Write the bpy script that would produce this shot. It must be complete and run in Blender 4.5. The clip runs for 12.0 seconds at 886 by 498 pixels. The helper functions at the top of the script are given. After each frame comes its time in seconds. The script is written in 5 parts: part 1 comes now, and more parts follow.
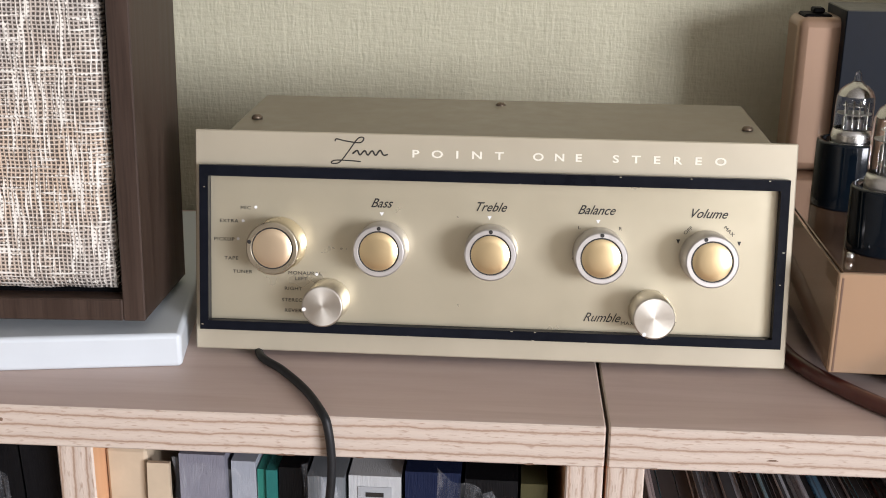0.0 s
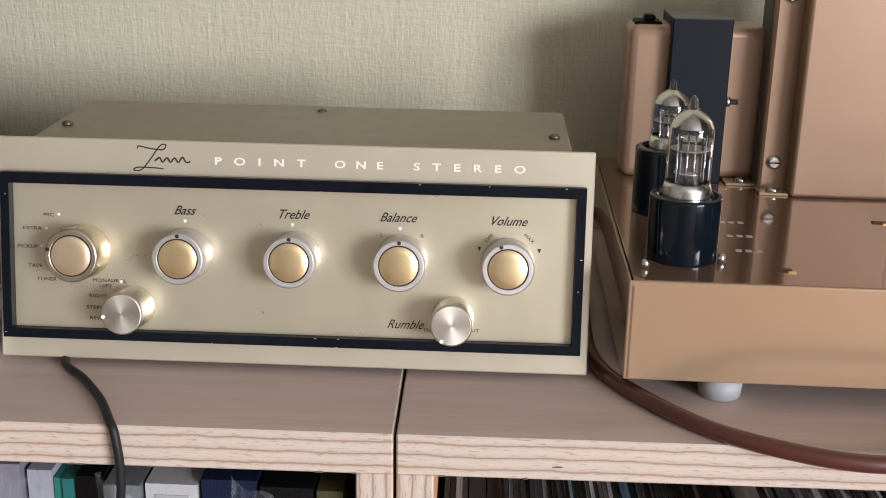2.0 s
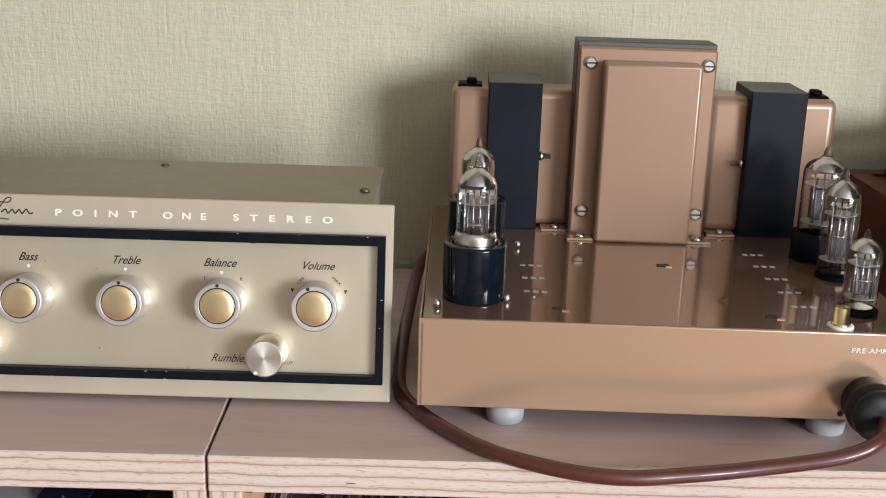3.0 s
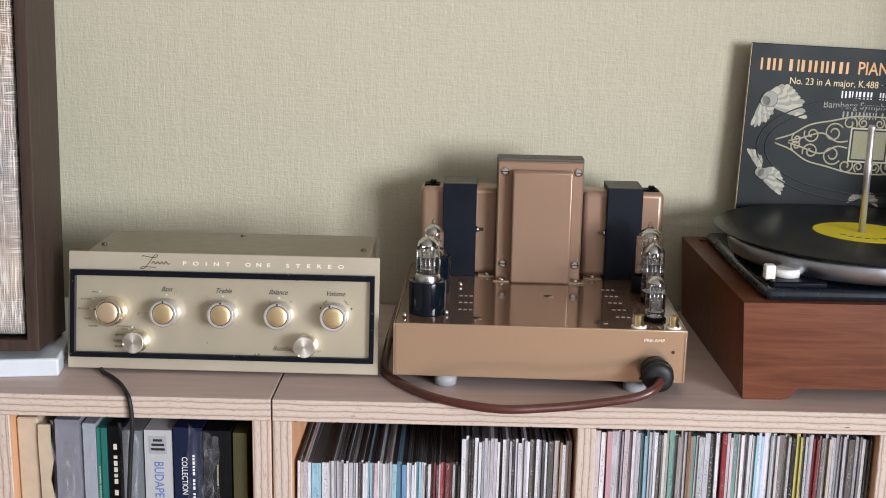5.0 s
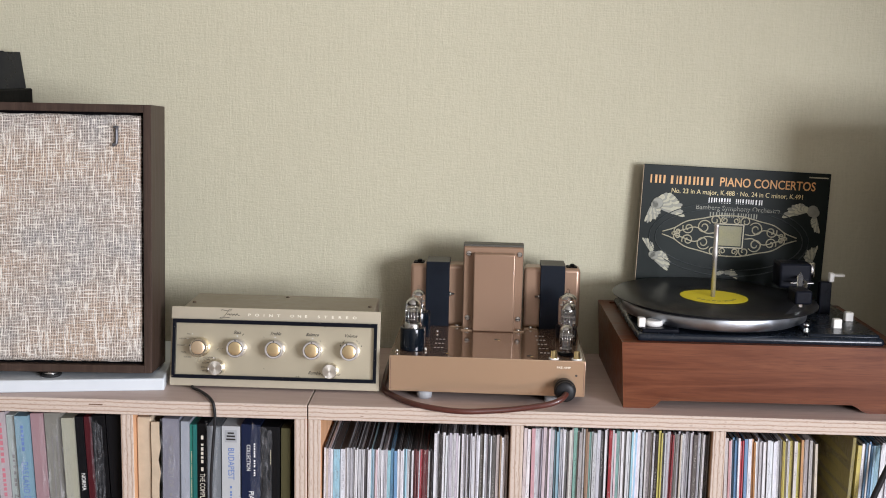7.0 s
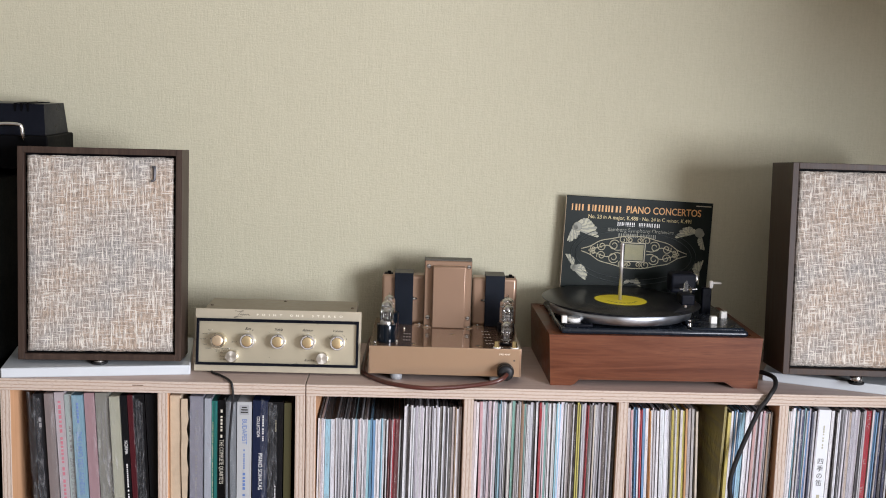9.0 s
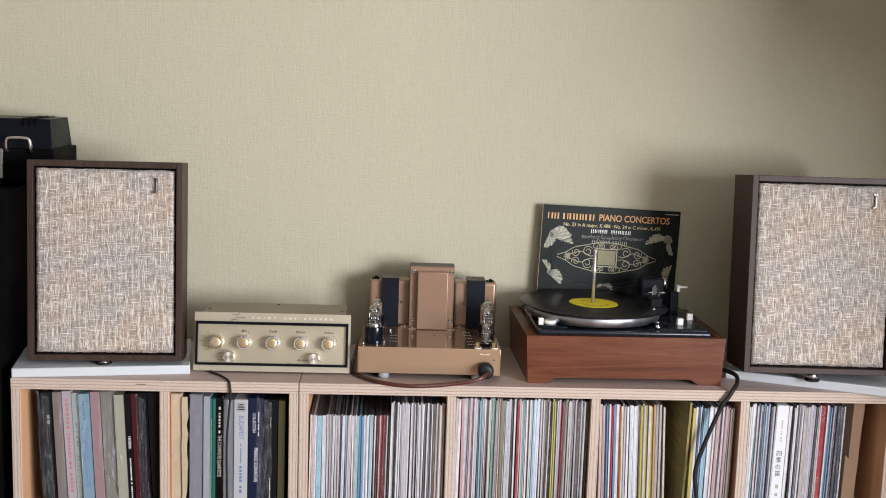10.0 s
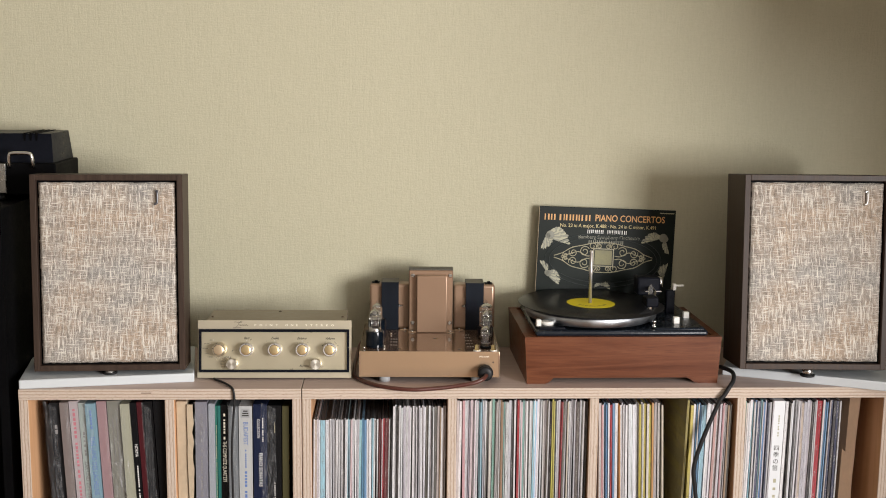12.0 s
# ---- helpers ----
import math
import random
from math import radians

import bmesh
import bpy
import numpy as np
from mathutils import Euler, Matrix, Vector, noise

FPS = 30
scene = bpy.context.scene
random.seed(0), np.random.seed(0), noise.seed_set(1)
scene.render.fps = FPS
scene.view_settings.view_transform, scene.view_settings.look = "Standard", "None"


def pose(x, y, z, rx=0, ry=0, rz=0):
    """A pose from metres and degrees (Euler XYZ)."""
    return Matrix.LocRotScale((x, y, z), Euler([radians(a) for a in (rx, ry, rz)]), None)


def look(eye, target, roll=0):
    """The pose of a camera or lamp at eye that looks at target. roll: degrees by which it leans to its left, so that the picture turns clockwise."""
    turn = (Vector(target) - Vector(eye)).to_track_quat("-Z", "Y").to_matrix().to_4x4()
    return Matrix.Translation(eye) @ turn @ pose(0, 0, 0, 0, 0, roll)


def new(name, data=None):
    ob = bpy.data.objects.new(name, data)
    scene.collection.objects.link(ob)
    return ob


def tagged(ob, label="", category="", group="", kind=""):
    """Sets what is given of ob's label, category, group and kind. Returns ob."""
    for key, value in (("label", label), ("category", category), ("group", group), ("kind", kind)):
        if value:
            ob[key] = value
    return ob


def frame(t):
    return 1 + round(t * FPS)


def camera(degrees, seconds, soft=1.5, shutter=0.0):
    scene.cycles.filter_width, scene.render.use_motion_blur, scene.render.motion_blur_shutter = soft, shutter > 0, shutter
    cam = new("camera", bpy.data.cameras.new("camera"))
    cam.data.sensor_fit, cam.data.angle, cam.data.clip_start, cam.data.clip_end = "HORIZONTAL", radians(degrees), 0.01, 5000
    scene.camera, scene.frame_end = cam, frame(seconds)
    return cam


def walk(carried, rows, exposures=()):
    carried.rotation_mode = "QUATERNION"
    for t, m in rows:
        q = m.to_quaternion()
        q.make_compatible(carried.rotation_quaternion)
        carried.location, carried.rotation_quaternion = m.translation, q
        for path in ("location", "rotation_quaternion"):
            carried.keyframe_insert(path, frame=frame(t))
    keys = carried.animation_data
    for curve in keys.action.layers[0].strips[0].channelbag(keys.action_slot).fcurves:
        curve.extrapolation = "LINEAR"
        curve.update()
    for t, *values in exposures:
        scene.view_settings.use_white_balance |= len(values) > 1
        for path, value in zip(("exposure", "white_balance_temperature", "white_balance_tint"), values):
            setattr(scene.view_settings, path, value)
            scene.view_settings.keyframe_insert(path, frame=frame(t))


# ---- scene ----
# ---- the camera and its way ----
cam = camera(41.85, 12.0, 1.0)
PATH = [
    (0.0, -0.0498, -0.498, 1.0472, 3.53, -17.91, -0.59),
    (0.5, -0.0412, -0.499, 1.0418, 4.4, -17.57, -0.36),
    (1.0, -0.0417, -0.4989, 1.0433, 4.44, -17.92, -0.34),
    (1.5, -0.0255, -0.4951, 1.0453, 4.14, -18.21, -0.55),
    (2.0, 0.0347, -0.4936, 1.0542, 1.93, -18.06, -1.09),
    (2.5, 0.0832, -0.5086, 1.0637, 0.37, -17.47, -1.48),
    (3.0, 0.1169, -0.5642, 1.0848, -0.21, -16.39, -1.67),
    (3.5, 0.1203, -0.6393, 1.0985, -0.95, -15.05, -1.67),
    (5.5, 0.19, -1.1749, 1.2166, 1.59, -12.0, -0.99),
    (6.0, 0.2073, -1.2993, 1.2455, 1.98, -11.01, -1.07),
    (6.5, 0.2313, -1.4125, 1.2598, 2.35, -9.78, -1.02),
    (7.0, 0.2276, -1.5825, 1.2822, 1.63, -9.08, -1.19),
    (9.0, 0.1727, -2.0565, 1.3548, -1.7, -8.28, -1.68),
    (9.5, 0.1695, -2.0956, 1.3606, -2.16, -8.31, -1.7),
    (10.0, 0.1579, -2.1985, 1.3918, -2.71, -8.32, -1.78),
    (10.5, 0.167, -2.2241, 1.4049, -2.76, -8.54, -1.49),
    (11.0, 0.1805, -2.2317, 1.4, -2.59, -8.35, -1.27),
    (11.5, 0.1901, -2.2301, 1.4008, -2.21, -8.36, -0.92),
    (12.0, 0.1727, -2.2272, 1.4257, -2.59, -8.81, -0.57),
]
walk(cam, [(t, pose(x, y, z, 90 + pitch, roll, yaw)) for t, x, y, z, yaw, pitch, roll in PATH],
     [(0.0, 0.06, 6600, 10), (1.5, 0.07, 6600, 10), (2.0, 0.05, 6600, 10), (2.6, 0.14, 6550, 10), (3.1, 0.13, 6500, 10), (3.5, 0.0, 6150, 10), (5.5, 0.03, 6500, 10), (9.8, 0.0, 6500, 10), (10.5, -0.05, 7300, 8), (12.0, -0.05, 7300, 8)])

# ---- light: a window in the side wall, daylight outside ----
T = 0.8            # height of the cabinet tops
WALL = 0.358       # the papered wall behind them
world = bpy.data.worlds.new("daylight")
scene.world = world
world.use_nodes = True
wn = world.node_tree
sky = wn.nodes.new("ShaderNodeTexSky")
sky.sky_type = "NISHITA"
sky.sun_disc = False
sky.sun_elevation, sky.sun_rotation = radians(40), radians(120)
wn.links.new(sky.outputs[0], wn.nodes["Background"].inputs[0])
wn.nodes["Background"].inputs[1].default_value = 0.12

WIN_X, WIN_Y0, WIN_Y1, WIN_Z0, WIN_Z1 = 2.2, -4.0, -1.75, 0.75, 1.85
ROOM_X0, ROOM_Y0, ROOM_H = -2.2, -4.2, 2.45


def window_lamp(name, energy, tint):
    lamp = bpy.data.lights.new(name, "AREA")
    lamp.shape = "RECTANGLE"
    lamp.size, lamp.size_y = WIN_Y1 - WIN_Y0 - 0.1, WIN_Z1 - WIN_Z0 - 0.1
    lamp.energy, lamp.color = energy, tint
    ob = new(name, lamp)
    c = ((WIN_Y0 + WIN_Y1) / 2, (WIN_Z0 + WIN_Z1) / 2)
    ob.matrix_world = look((WIN_X + 0.03, c[0], c[1]), (WIN_X - 2, c[0], c[1]))
    return ob


window_lamp("window_daylight", 246.0, (0.95, 0.97, 1.075))

# ---- helpers for meshes and materials ----


def box(bm, x0, x1, y0, y1, z0, z1, b=0.0, seg=1, mi=0):
    r = bmesh.ops.create_cube(bm, size=1.0)
    for v in r["verts"]:
        v.co = Vector(((x0 + x1) / 2 + v.co.x * (x1 - x0), (y0 + y1) / 2 + v.co.y * (y1 - y0), (z0 + z1) / 2 + v.co.z * (z1 - z0)))
    faces = {f for v in r["verts"] for f in v.link_faces}
    for f in faces:
        f.material_index = mi
    if b > 0:
        edges = list({e for v in r["verts"] for e in v.link_edges})
        out = bmesh.ops.bevel(bm, geom=edges, offset=b, segments=seg, profile=0.5, affect="EDGES")
        for f in out["faces"]:
            f.material_index = mi
            f.smooth = seg > 1
    return bm


def lathe(bm, profile, c=(0, 0, 0), turn=None, seg=32, mi=0, cap=True, squash=1.0):
    """Rings of (radius, height) round the z axis, turned and moved to c."""
    m = Matrix.Translation(c) @ (turn if turn else Matrix())
    rings = []
    for r, z in profile:
        rings.append([bm.verts.new(m @ Vector((r * math.cos(2 * math.pi * k / seg), squash * r * math.sin(2 * math.pi * k / seg), z))) for k in range(seg)])
    for a, b in zip(rings, rings[1:]):
        for k in range(seg):
            f = bm.faces.new((a[k], a[(k + 1) % seg], b[(k + 1) % seg], b[k]))
            f.smooth, f.material_index = True, mi
    if cap:
        f = bm.faces.new(list(reversed(rings[0])))
        f.material_index = mi
        f = bm.faces.new(rings[-1])
        f.material_index = mi
    return bm


def spline(pts, steps=8):
    p = [Vector(q) for q in pts]
    p = [p[0] * 2 - p[1]] + p + [p[-1] * 2 - p[-2]]
    out = []
    for i in range(1, len(p) - 2):
        for k in range(steps):
            t = k / steps
            a, b, c, d = p[i - 1], p[i], p[i + 1], p[i + 2]
            out.append(0.5 * ((2 * b) + (c - a) * t + (2 * a - 5 * b + 4 * c - d) * t * t + (3 * b - a - 3 * c + d) * t ** 3))
    out.append(p[-2])
    return out


def tube(bm, pts, r, seg=12, steps=8, mi=0, smoothed=True):
    line = spline(pts, steps) if smoothed else [Vector(p) for p in pts]
    rings = []
    side = None
    for i, q in enumerate(line):
        d = (line[min(i + 1, len(line) - 1)] - line[max(i - 1, 0)]).normalized()
        if side is None:
            side = d.orthogonal().normalized()
        side = (side - d * side.dot(d)).normalized()
        up = d.cross(side)
        rr = r(i / (len(line) - 1)) if callable(r) else r
        rings.append([bm.verts.new(q + side * rr * math.cos(2 * math.pi * k / seg) + up * rr * math.sin(2 * math.pi * k / seg)) for k in range(seg)])
    for a, b in zip(rings, rings[1:]):
        for k in range(seg):
            f = bm.faces.new((a[k], a[(k + 1) % seg], b[(k + 1) % seg], b[k]))
            f.smooth, f.material_index = True, mi
    bm.faces.new(list(reversed(rings[0]))).material_index = mi
    bm.faces.new(rings[-1]).material_index = mi
    return bm


def extrude_outline(bm, outline, y0, y1, mi=0):
    """A plate with the outline (x, z), from y0 to y1."""
    a = [bm.verts.new((x, y0, z)) for x, z in outline]
    b = [bm.verts.new((x, y1, z)) for x, z in outline]
    n = len(a)
    fs = [bm.faces.new(a), bm.faces.new(list(reversed(b)))]
    for k in range(n):
        fs.append(bm.faces.new((a[k], b[k], b[(k + 1) % n], a[(k + 1) % n])))
    for f in fs:
        f.material_index = mi
    bmesh.ops.recalc_face_normals(bm, faces=fs)
    return bm


def part(name, bm, material, parent=None, label=""):
    me = bpy.data.meshes.new(name)
    bm.to_mesh(me)
    bm.free()
    for m in material if isinstance(material, (list, tuple)) else [material]:
        me.materials.append(m)
    ob = new(name, me)
    if parent:
        ob.parent = parent
    return tagged(ob, label) if label else ob


def thing(name, label, category, m=None, group=""):
    ob = new(name)
    ob.empty_display_size = 0.02
    if m:
        ob.matrix_world = m
    return tagged(ob, label, category, group)


def B():
    return bmesh.new()


def lettering(name, words, size, m, material, parent, shear=0.0, stretch=1.0, spacing=1.0, align="CENTER", depth=0.00012, bold=0.0):
    """Words in the built-in font as a thin mesh; text x to the right, y up, facing z of m."""
    cu = bpy.data.curves.new(name, "FONT")
    cu.body, cu.size, cu.shear, cu.space_character, cu.align_x, cu.align_y = words, size, shear, spacing, align, "CENTER"
    cu.extrude, cu.resolution_u, cu.offset = depth, 3, bold
    tmp = bpy.data.objects.new(name, cu)
    me = bpy.data.meshes.new_from_object(tmp)
    bpy.data.objects.remove(tmp)
    bpy.data.curves.remove(cu)
    me.transform(Matrix.Diagonal((stretch, 1, 1, 1)))
    me.transform(m)
    me.materials.clear()
    me.materials.append(material)
    ob = new(name, me)
    ob.parent = parent
    return ob


def socket(n, key, value):
    n.inputs[key].default_value = value


def nodes_for(name):
    m = bpy.data.materials.new(name)
    m.use_nodes = True
    return m, m.node_tree, m.node_tree.nodes["Principled BSDF"]


def rgba(c):
    return (c[0], c[1], c[2], 1.0)


def coords(nt, scale=(1, 1, 1), rot=(0, 0, 0), kind="Object"):
    tc, mp = nt.nodes.new("ShaderNodeTexCoord"), nt.nodes.new("ShaderNodeMapping")
    nt.links.new(tc.outputs[kind], mp.inputs[0])
    socket(mp, "Scale", scale)
    socket(mp, "Rotation", rot)
    return mp.outputs[0]


def noise_tex(nt, vec, scale=1.0, detail=4.0, rough=0.55, distort=0.0):
    n = nt.nodes.new("ShaderNodeTexNoise")
    nt.links.new(vec, n.inputs["Vector"])
    socket(n, "Scale", scale)
    socket(n, "Detail", detail)
    socket(n, "Roughness", rough)
    socket(n, "Distortion", distort)
    return n.outputs["Fac"]


def ramp(nt, fac, stops):
    r = nt.nodes.new("ShaderNodeValToRGB")
    nt.links.new(fac, r.inputs[0])
    el = r.color_ramp.elements
    while len(el) < len(stops):
        el.new(0.5)
    for e, (p, c) in zip(el, stops):
        e.position, e.color = p, rgba(c) if isinstance(c, tuple) else (c, c, c, 1)
    return r.outputs[0]


def blend(nt, fac, a, b, mode="MIX"):
    n = nt.nodes.new("ShaderNodeMix")
    n.data_type, n.blend_type = "RGBA", mode
    for k, v in ((0, fac), (6, a), (7, b)):
        if isinstance(v, bpy.types.NodeSocket):
            nt.links.new(v, n.inputs[k])
        elif k == 0:
            n.inputs[0].default_value = v
        else:
            n.inputs[k].default_value = rgba(v) if isinstance(v, tuple) else (v, v, v, 1)
    return n.outputs[2]


def calc(nt, op, a, b=0.0, clamp=False):
    n = nt.nodes.new("ShaderNodeMath")
    n.operation, n.use_clamp = op, clamp
    for k, v in ((0, a), (1, b)):
        if isinstance(v, bpy.types.NodeSocket):
            nt.links.new(v, n.inputs[k])
        else:
            n.inputs[k].default_value = v
    return n.outputs[0]


def bump(nt, bsdf, height, strength=0.3, distance=0.001):
    n = nt.nodes.new("ShaderNodeBump")
    socket(n, "Strength", strength)
    socket(n, "Distance", distance)
    nt.links.new(height, n.inputs["Height"])
    nt.links.new(n.outputs[0], bsdf.inputs["Normal"])


def plain(name, color, rough=0.5, metal=0.0, vary=0.12, grain=120.0, relief=0.1, rvary=0.12, coat=0.0, stretch=(1, 1, 1), dist=0.0004, ior=1.5):
    """A surface with stains at one scale, grain at another and a little relief."""
    m, nt, b = nodes_for(name)
    v = coords(nt, stretch)
    big, fine = noise_tex(nt, v, grain / 12, 3), noise_tex(nt, v, grain, 4)
    lo, hi = tuple(c * (1 - vary) for c in color), tuple(min(1, c * (1 + vary)) for c in color)
    mixed = calc(nt, "ADD", calc(nt, "MULTIPLY", big, 0.6), calc(nt, "MULTIPLY", fine, 0.4))
    nt.links.new(ramp(nt, mixed, [(0.3, lo), (0.7, hi)]), b.inputs["Base Color"])
    nt.links.new(ramp(nt, mixed, [(0.3, max(0.02, rough - rvary)), (0.7, min(1.0, rough + rvary))]), b.inputs["Roughness"])
    socket(b, "Metallic", metal)
    socket(b, "Coat Weight", coat)
    socket(b, "IOR", ior)
    if relief:
        bump(nt, b, fine, relief, dist)
    return m

# ---- materials ----


def wallpaper():
    m, nt, b = nodes_for("wallpaper")
    up = noise_tex(nt, coords(nt, (300, 300, 34)), 1, 2, 0.5)
    across = noise_tex(nt, coords(nt, (36, 36, 320)), 1, 2, 0.5)
    big = noise_tex(nt, coords(nt), 1.6, 3)
    weft = noise_tex(nt, coords(nt, (520, 520, 170)), 1, 2, 0.5)
    warp = noise_tex(nt, coords(nt, (150, 150, 520)), 1, 2, 0.5)
    long_threads = calc(nt, "ADD", calc(nt, "MULTIPLY", up, 0.29), calc(nt, "MULTIPLY", across, 0.23))
    short_threads = calc(nt, "ADD", calc(nt, "MULTIPLY", weft, 0.24), calc(nt, "MULTIPLY", warp, 0.24))
    h = calc(nt, "ADD", long_threads, short_threads)
    tone = ramp(nt, h, [(0.40, (0.500, 0.474, 0.340)), (0.60, (0.545, 0.516, 0.379))])
    nt.links.new(blend(nt, calc(nt, "MULTIPLY", big, 0.2), tone, (0.50, 0.45, 0.32)), b.inputs["Base Color"])
    socket(b, "Roughness", 0.75)
    bump(nt, b, h, 0.9, 0.0024)
    return m


def speaker_cloth():
    """An open weave of uneven yarn: dark gaps, fine threads, thick slubs up and across."""
    m, nt, b = nodes_for("slub_cloth")
    wob = noise_tex(nt, coords(nt), 75, 3)
    sep = nt.nodes.new("ShaderNodeSeparateXYZ")
    nt.links.new(coords(nt), sep.inputs[0])
    wx = calc(nt, "SINE", calc(nt, "ADD", calc(nt, "MULTIPLY", sep.outputs[0], 2 * math.pi / 0.0023), calc(nt, "MULTIPLY", wob, 7.0)))
    wz = calc(nt, "SINE", calc(nt, "ADD", calc(nt, "MULTIPLY", sep.outputs[2], 2 * math.pi / 0.0021), calc(nt, "MULTIPLY", wob, 6.0)))
    bend = nt.nodes.new("ShaderNodeVectorMath")
    bend.operation = "MULTIPLY_ADD"
    warp = nt.nodes.new("ShaderNodeTexNoise")
    nt.links.new(coords(nt), warp.inputs["Vector"])
    socket(warp, "Scale", 70.0)
    nt.links.new(warp.outputs["Color"], bend.inputs[0])
    bend.inputs[1].default_value = (0.0030, 0.0, 0.0030)
    nt.links.new(coords(nt), bend.inputs[2])

    def threads(scale):
        mp = nt.nodes.new("ShaderNodeMapping")
        nt.links.new(bend.outputs[0], mp.inputs[0])
        socket(mp, "Scale", scale)
        return noise_tex(nt, mp.outputs[0], 1, 2, 0.6)

    sv = ramp(nt, threads((560, 560, 42)), [(0.53, 0.0), (0.62, 1.0)])
    sh = ramp(nt, threads((40, 40, 560)), [(0.55, 0.0), (0.63, 1.0)])
    thick = calc(nt, "MAXIMUM", sv, sh)
    thin = ramp(nt, threads((260, 260, 60)), [(0.30, 0.0), (0.55, 1.0)])
    weave = calc(nt, "MAXIMUM", wx, wz)
    cover = calc(nt, "ADD", calc(nt, "MULTIPLY", weave, 0.75), calc(nt, "ADD", calc(nt, "MULTIPLY", thick, 0.62), calc(nt, "ADD", calc(nt, "MULTIPLY", thin, 0.26), 0.12)), True)
    patch = noise_tex(nt, coords(nt), 9, 3)
    yarn = blend(nt, thick, ramp(nt, patch, [(0.38, (0.49, 0.46, 0.425)), (0.62, (0.62, 0.48, 0.365))]), (0.80, 0.75, 0.67))
    nt.links.new(blend(nt, cover, (0.075, 0.062, 0.053), yarn), b.inputs["Base Color"])
    socket(b, "Roughness", 0.9)
    bump(nt, b, calc(nt, "ADD", cover, calc(nt, "MULTIPLY", thick, 0.6)), 0.8, 0.0008)
    return m


def ply_face():
    m, nt, b = nodes_for("plywood_face")
    g = noise_tex(nt, coords(nt, (3, 40, 40)), 1, 5, 0.6, 1.2)
    fine = noise_tex(nt, coords(nt, (30, 700, 700)), 1, 3)
    stain = noise_tex(nt, coords(nt), 5, 4)
    c = ramp(nt, g, [(0.25, (0.46, 0.335, 0.285)), (0.5, (0.56, 0.43, 0.38)), (0.78, (0.63, 0.515, 0.465))])
    c = blend(nt, calc(nt, "MULTIPLY", fine, 0.22), c, (0.38, 0.24, 0.18))
    nt.links.new(blend(nt, calc(nt, "MULTIPLY", stain, 0.25), c, (0.56, 0.44, 0.38)), b.inputs["Base Color"])
    nt.links.new(ramp(nt, stain, [(0.3, 0.42), (0.7, 0.6)]), b.inputs["Roughness"])
    bump(nt, b, fine, 0.15, 0.0004)
    return m


def ply_inner():
    m, nt, b = nodes_for("plywood_inner_face")
    g = noise_tex(nt, coords(nt, (40, 40, 3)), 1, 5, 0.6, 1.0)
    nt.links.new(ramp(nt, g, [(0.3, (0.60, 0.315, 0.16)), (0.7, (0.74, 0.43, 0.24))]), b.inputs["Base Color"])
    socket(b, "Roughness", 0.6)
    bump(nt, b, g, 0.15, 0.0005)
    return m


def ply_edge(axis):
    """The layers of the plywood: stripes of long and end grain across the board's thickness."""
    m, nt, b = nodes_for("plywood_edge_" + "xyz"[axis])
    sep = nt.nodes.new("ShaderNodeSeparateXYZ")
    nt.links.new(coords(nt), sep.inputs[0])
    along = (5, 5, 900) if axis == 2 else (900, 5, 5)
    streak = noise_tex(nt, coords(nt, along), 1, 3)
    rag = noise_tex(nt, coords(nt), 22, 5, 0.7)
    s = calc(nt, "SINE", calc(nt, "ADD", calc(nt, "MULTIPLY", sep.outputs[axis], 2 * math.pi / 0.0064), calc(nt, "MULTIPLY", rag, 5.0)))
    c = ramp(nt, calc(nt, "MULTIPLY_ADD", s, 0.5), [(0.0, (0.30, 0.20, 0.135)), (0.07, (0.49, 0.385, 0.305)), (0.25, (0.54, 0.45, 0.375)), (1.0, (0.585, 0.50, 0.42))])
    pits = noise_tex(nt, coords(nt, (150, 150, 900) if axis == 2 else (900, 150, 150)), 1, 2)
    c = blend(nt, ramp(nt, pits, [(0.56, 0.0), (0.72, 0.75)]), c, (0.30, 0.19, 0.13))
    nt.links.new(blend(nt, calc(nt, "MULTIPLY", streak, 0.3), c, (0.52, 0.37, 0.29)), b.inputs["Base Color"])
    socket(b, "Roughness", 0.7)
    bump(nt, b, calc(nt, "ADD", pits, calc(nt, "MULTIPLY", s, 0.3)), 0.35, 0.0007)
    return m


def wood(name, dark, mid, light, along=0, rough=0.38, coat=0.25, ring=34):
    m, nt, b = nodes_for(name)
    sc, fn = [ring, ring, ring], [900, 900, 900]
    sc[along], fn[along] = ring / 14, 26
    g = noise_tex(nt, coords(nt, sc), 1, 5, 0.62, 1.6)
    pores = noise_tex(nt, coords(nt, fn), 1, 3)
    c = ramp(nt, g, [(0.28, dark), (0.5, mid), (0.74, light)])
    nt.links.new(blend(nt, ramp(nt, pores, [(0.5, 0.0), (0.75, 0.45)]), c, tuple(v * 0.45 for v in dark)), b.inputs["Base Color"])
    nt.links.new(ramp(nt, g, [(0.3, rough - 0.06), (0.7, rough + 0.1)]), b.inputs["Roughness"])
    socket(b, "Coat Weight", coat)
    socket(b, "Coat Roughness", 0.25)
    bump(nt, b, pores, 0.12, 0.0003)
    return m


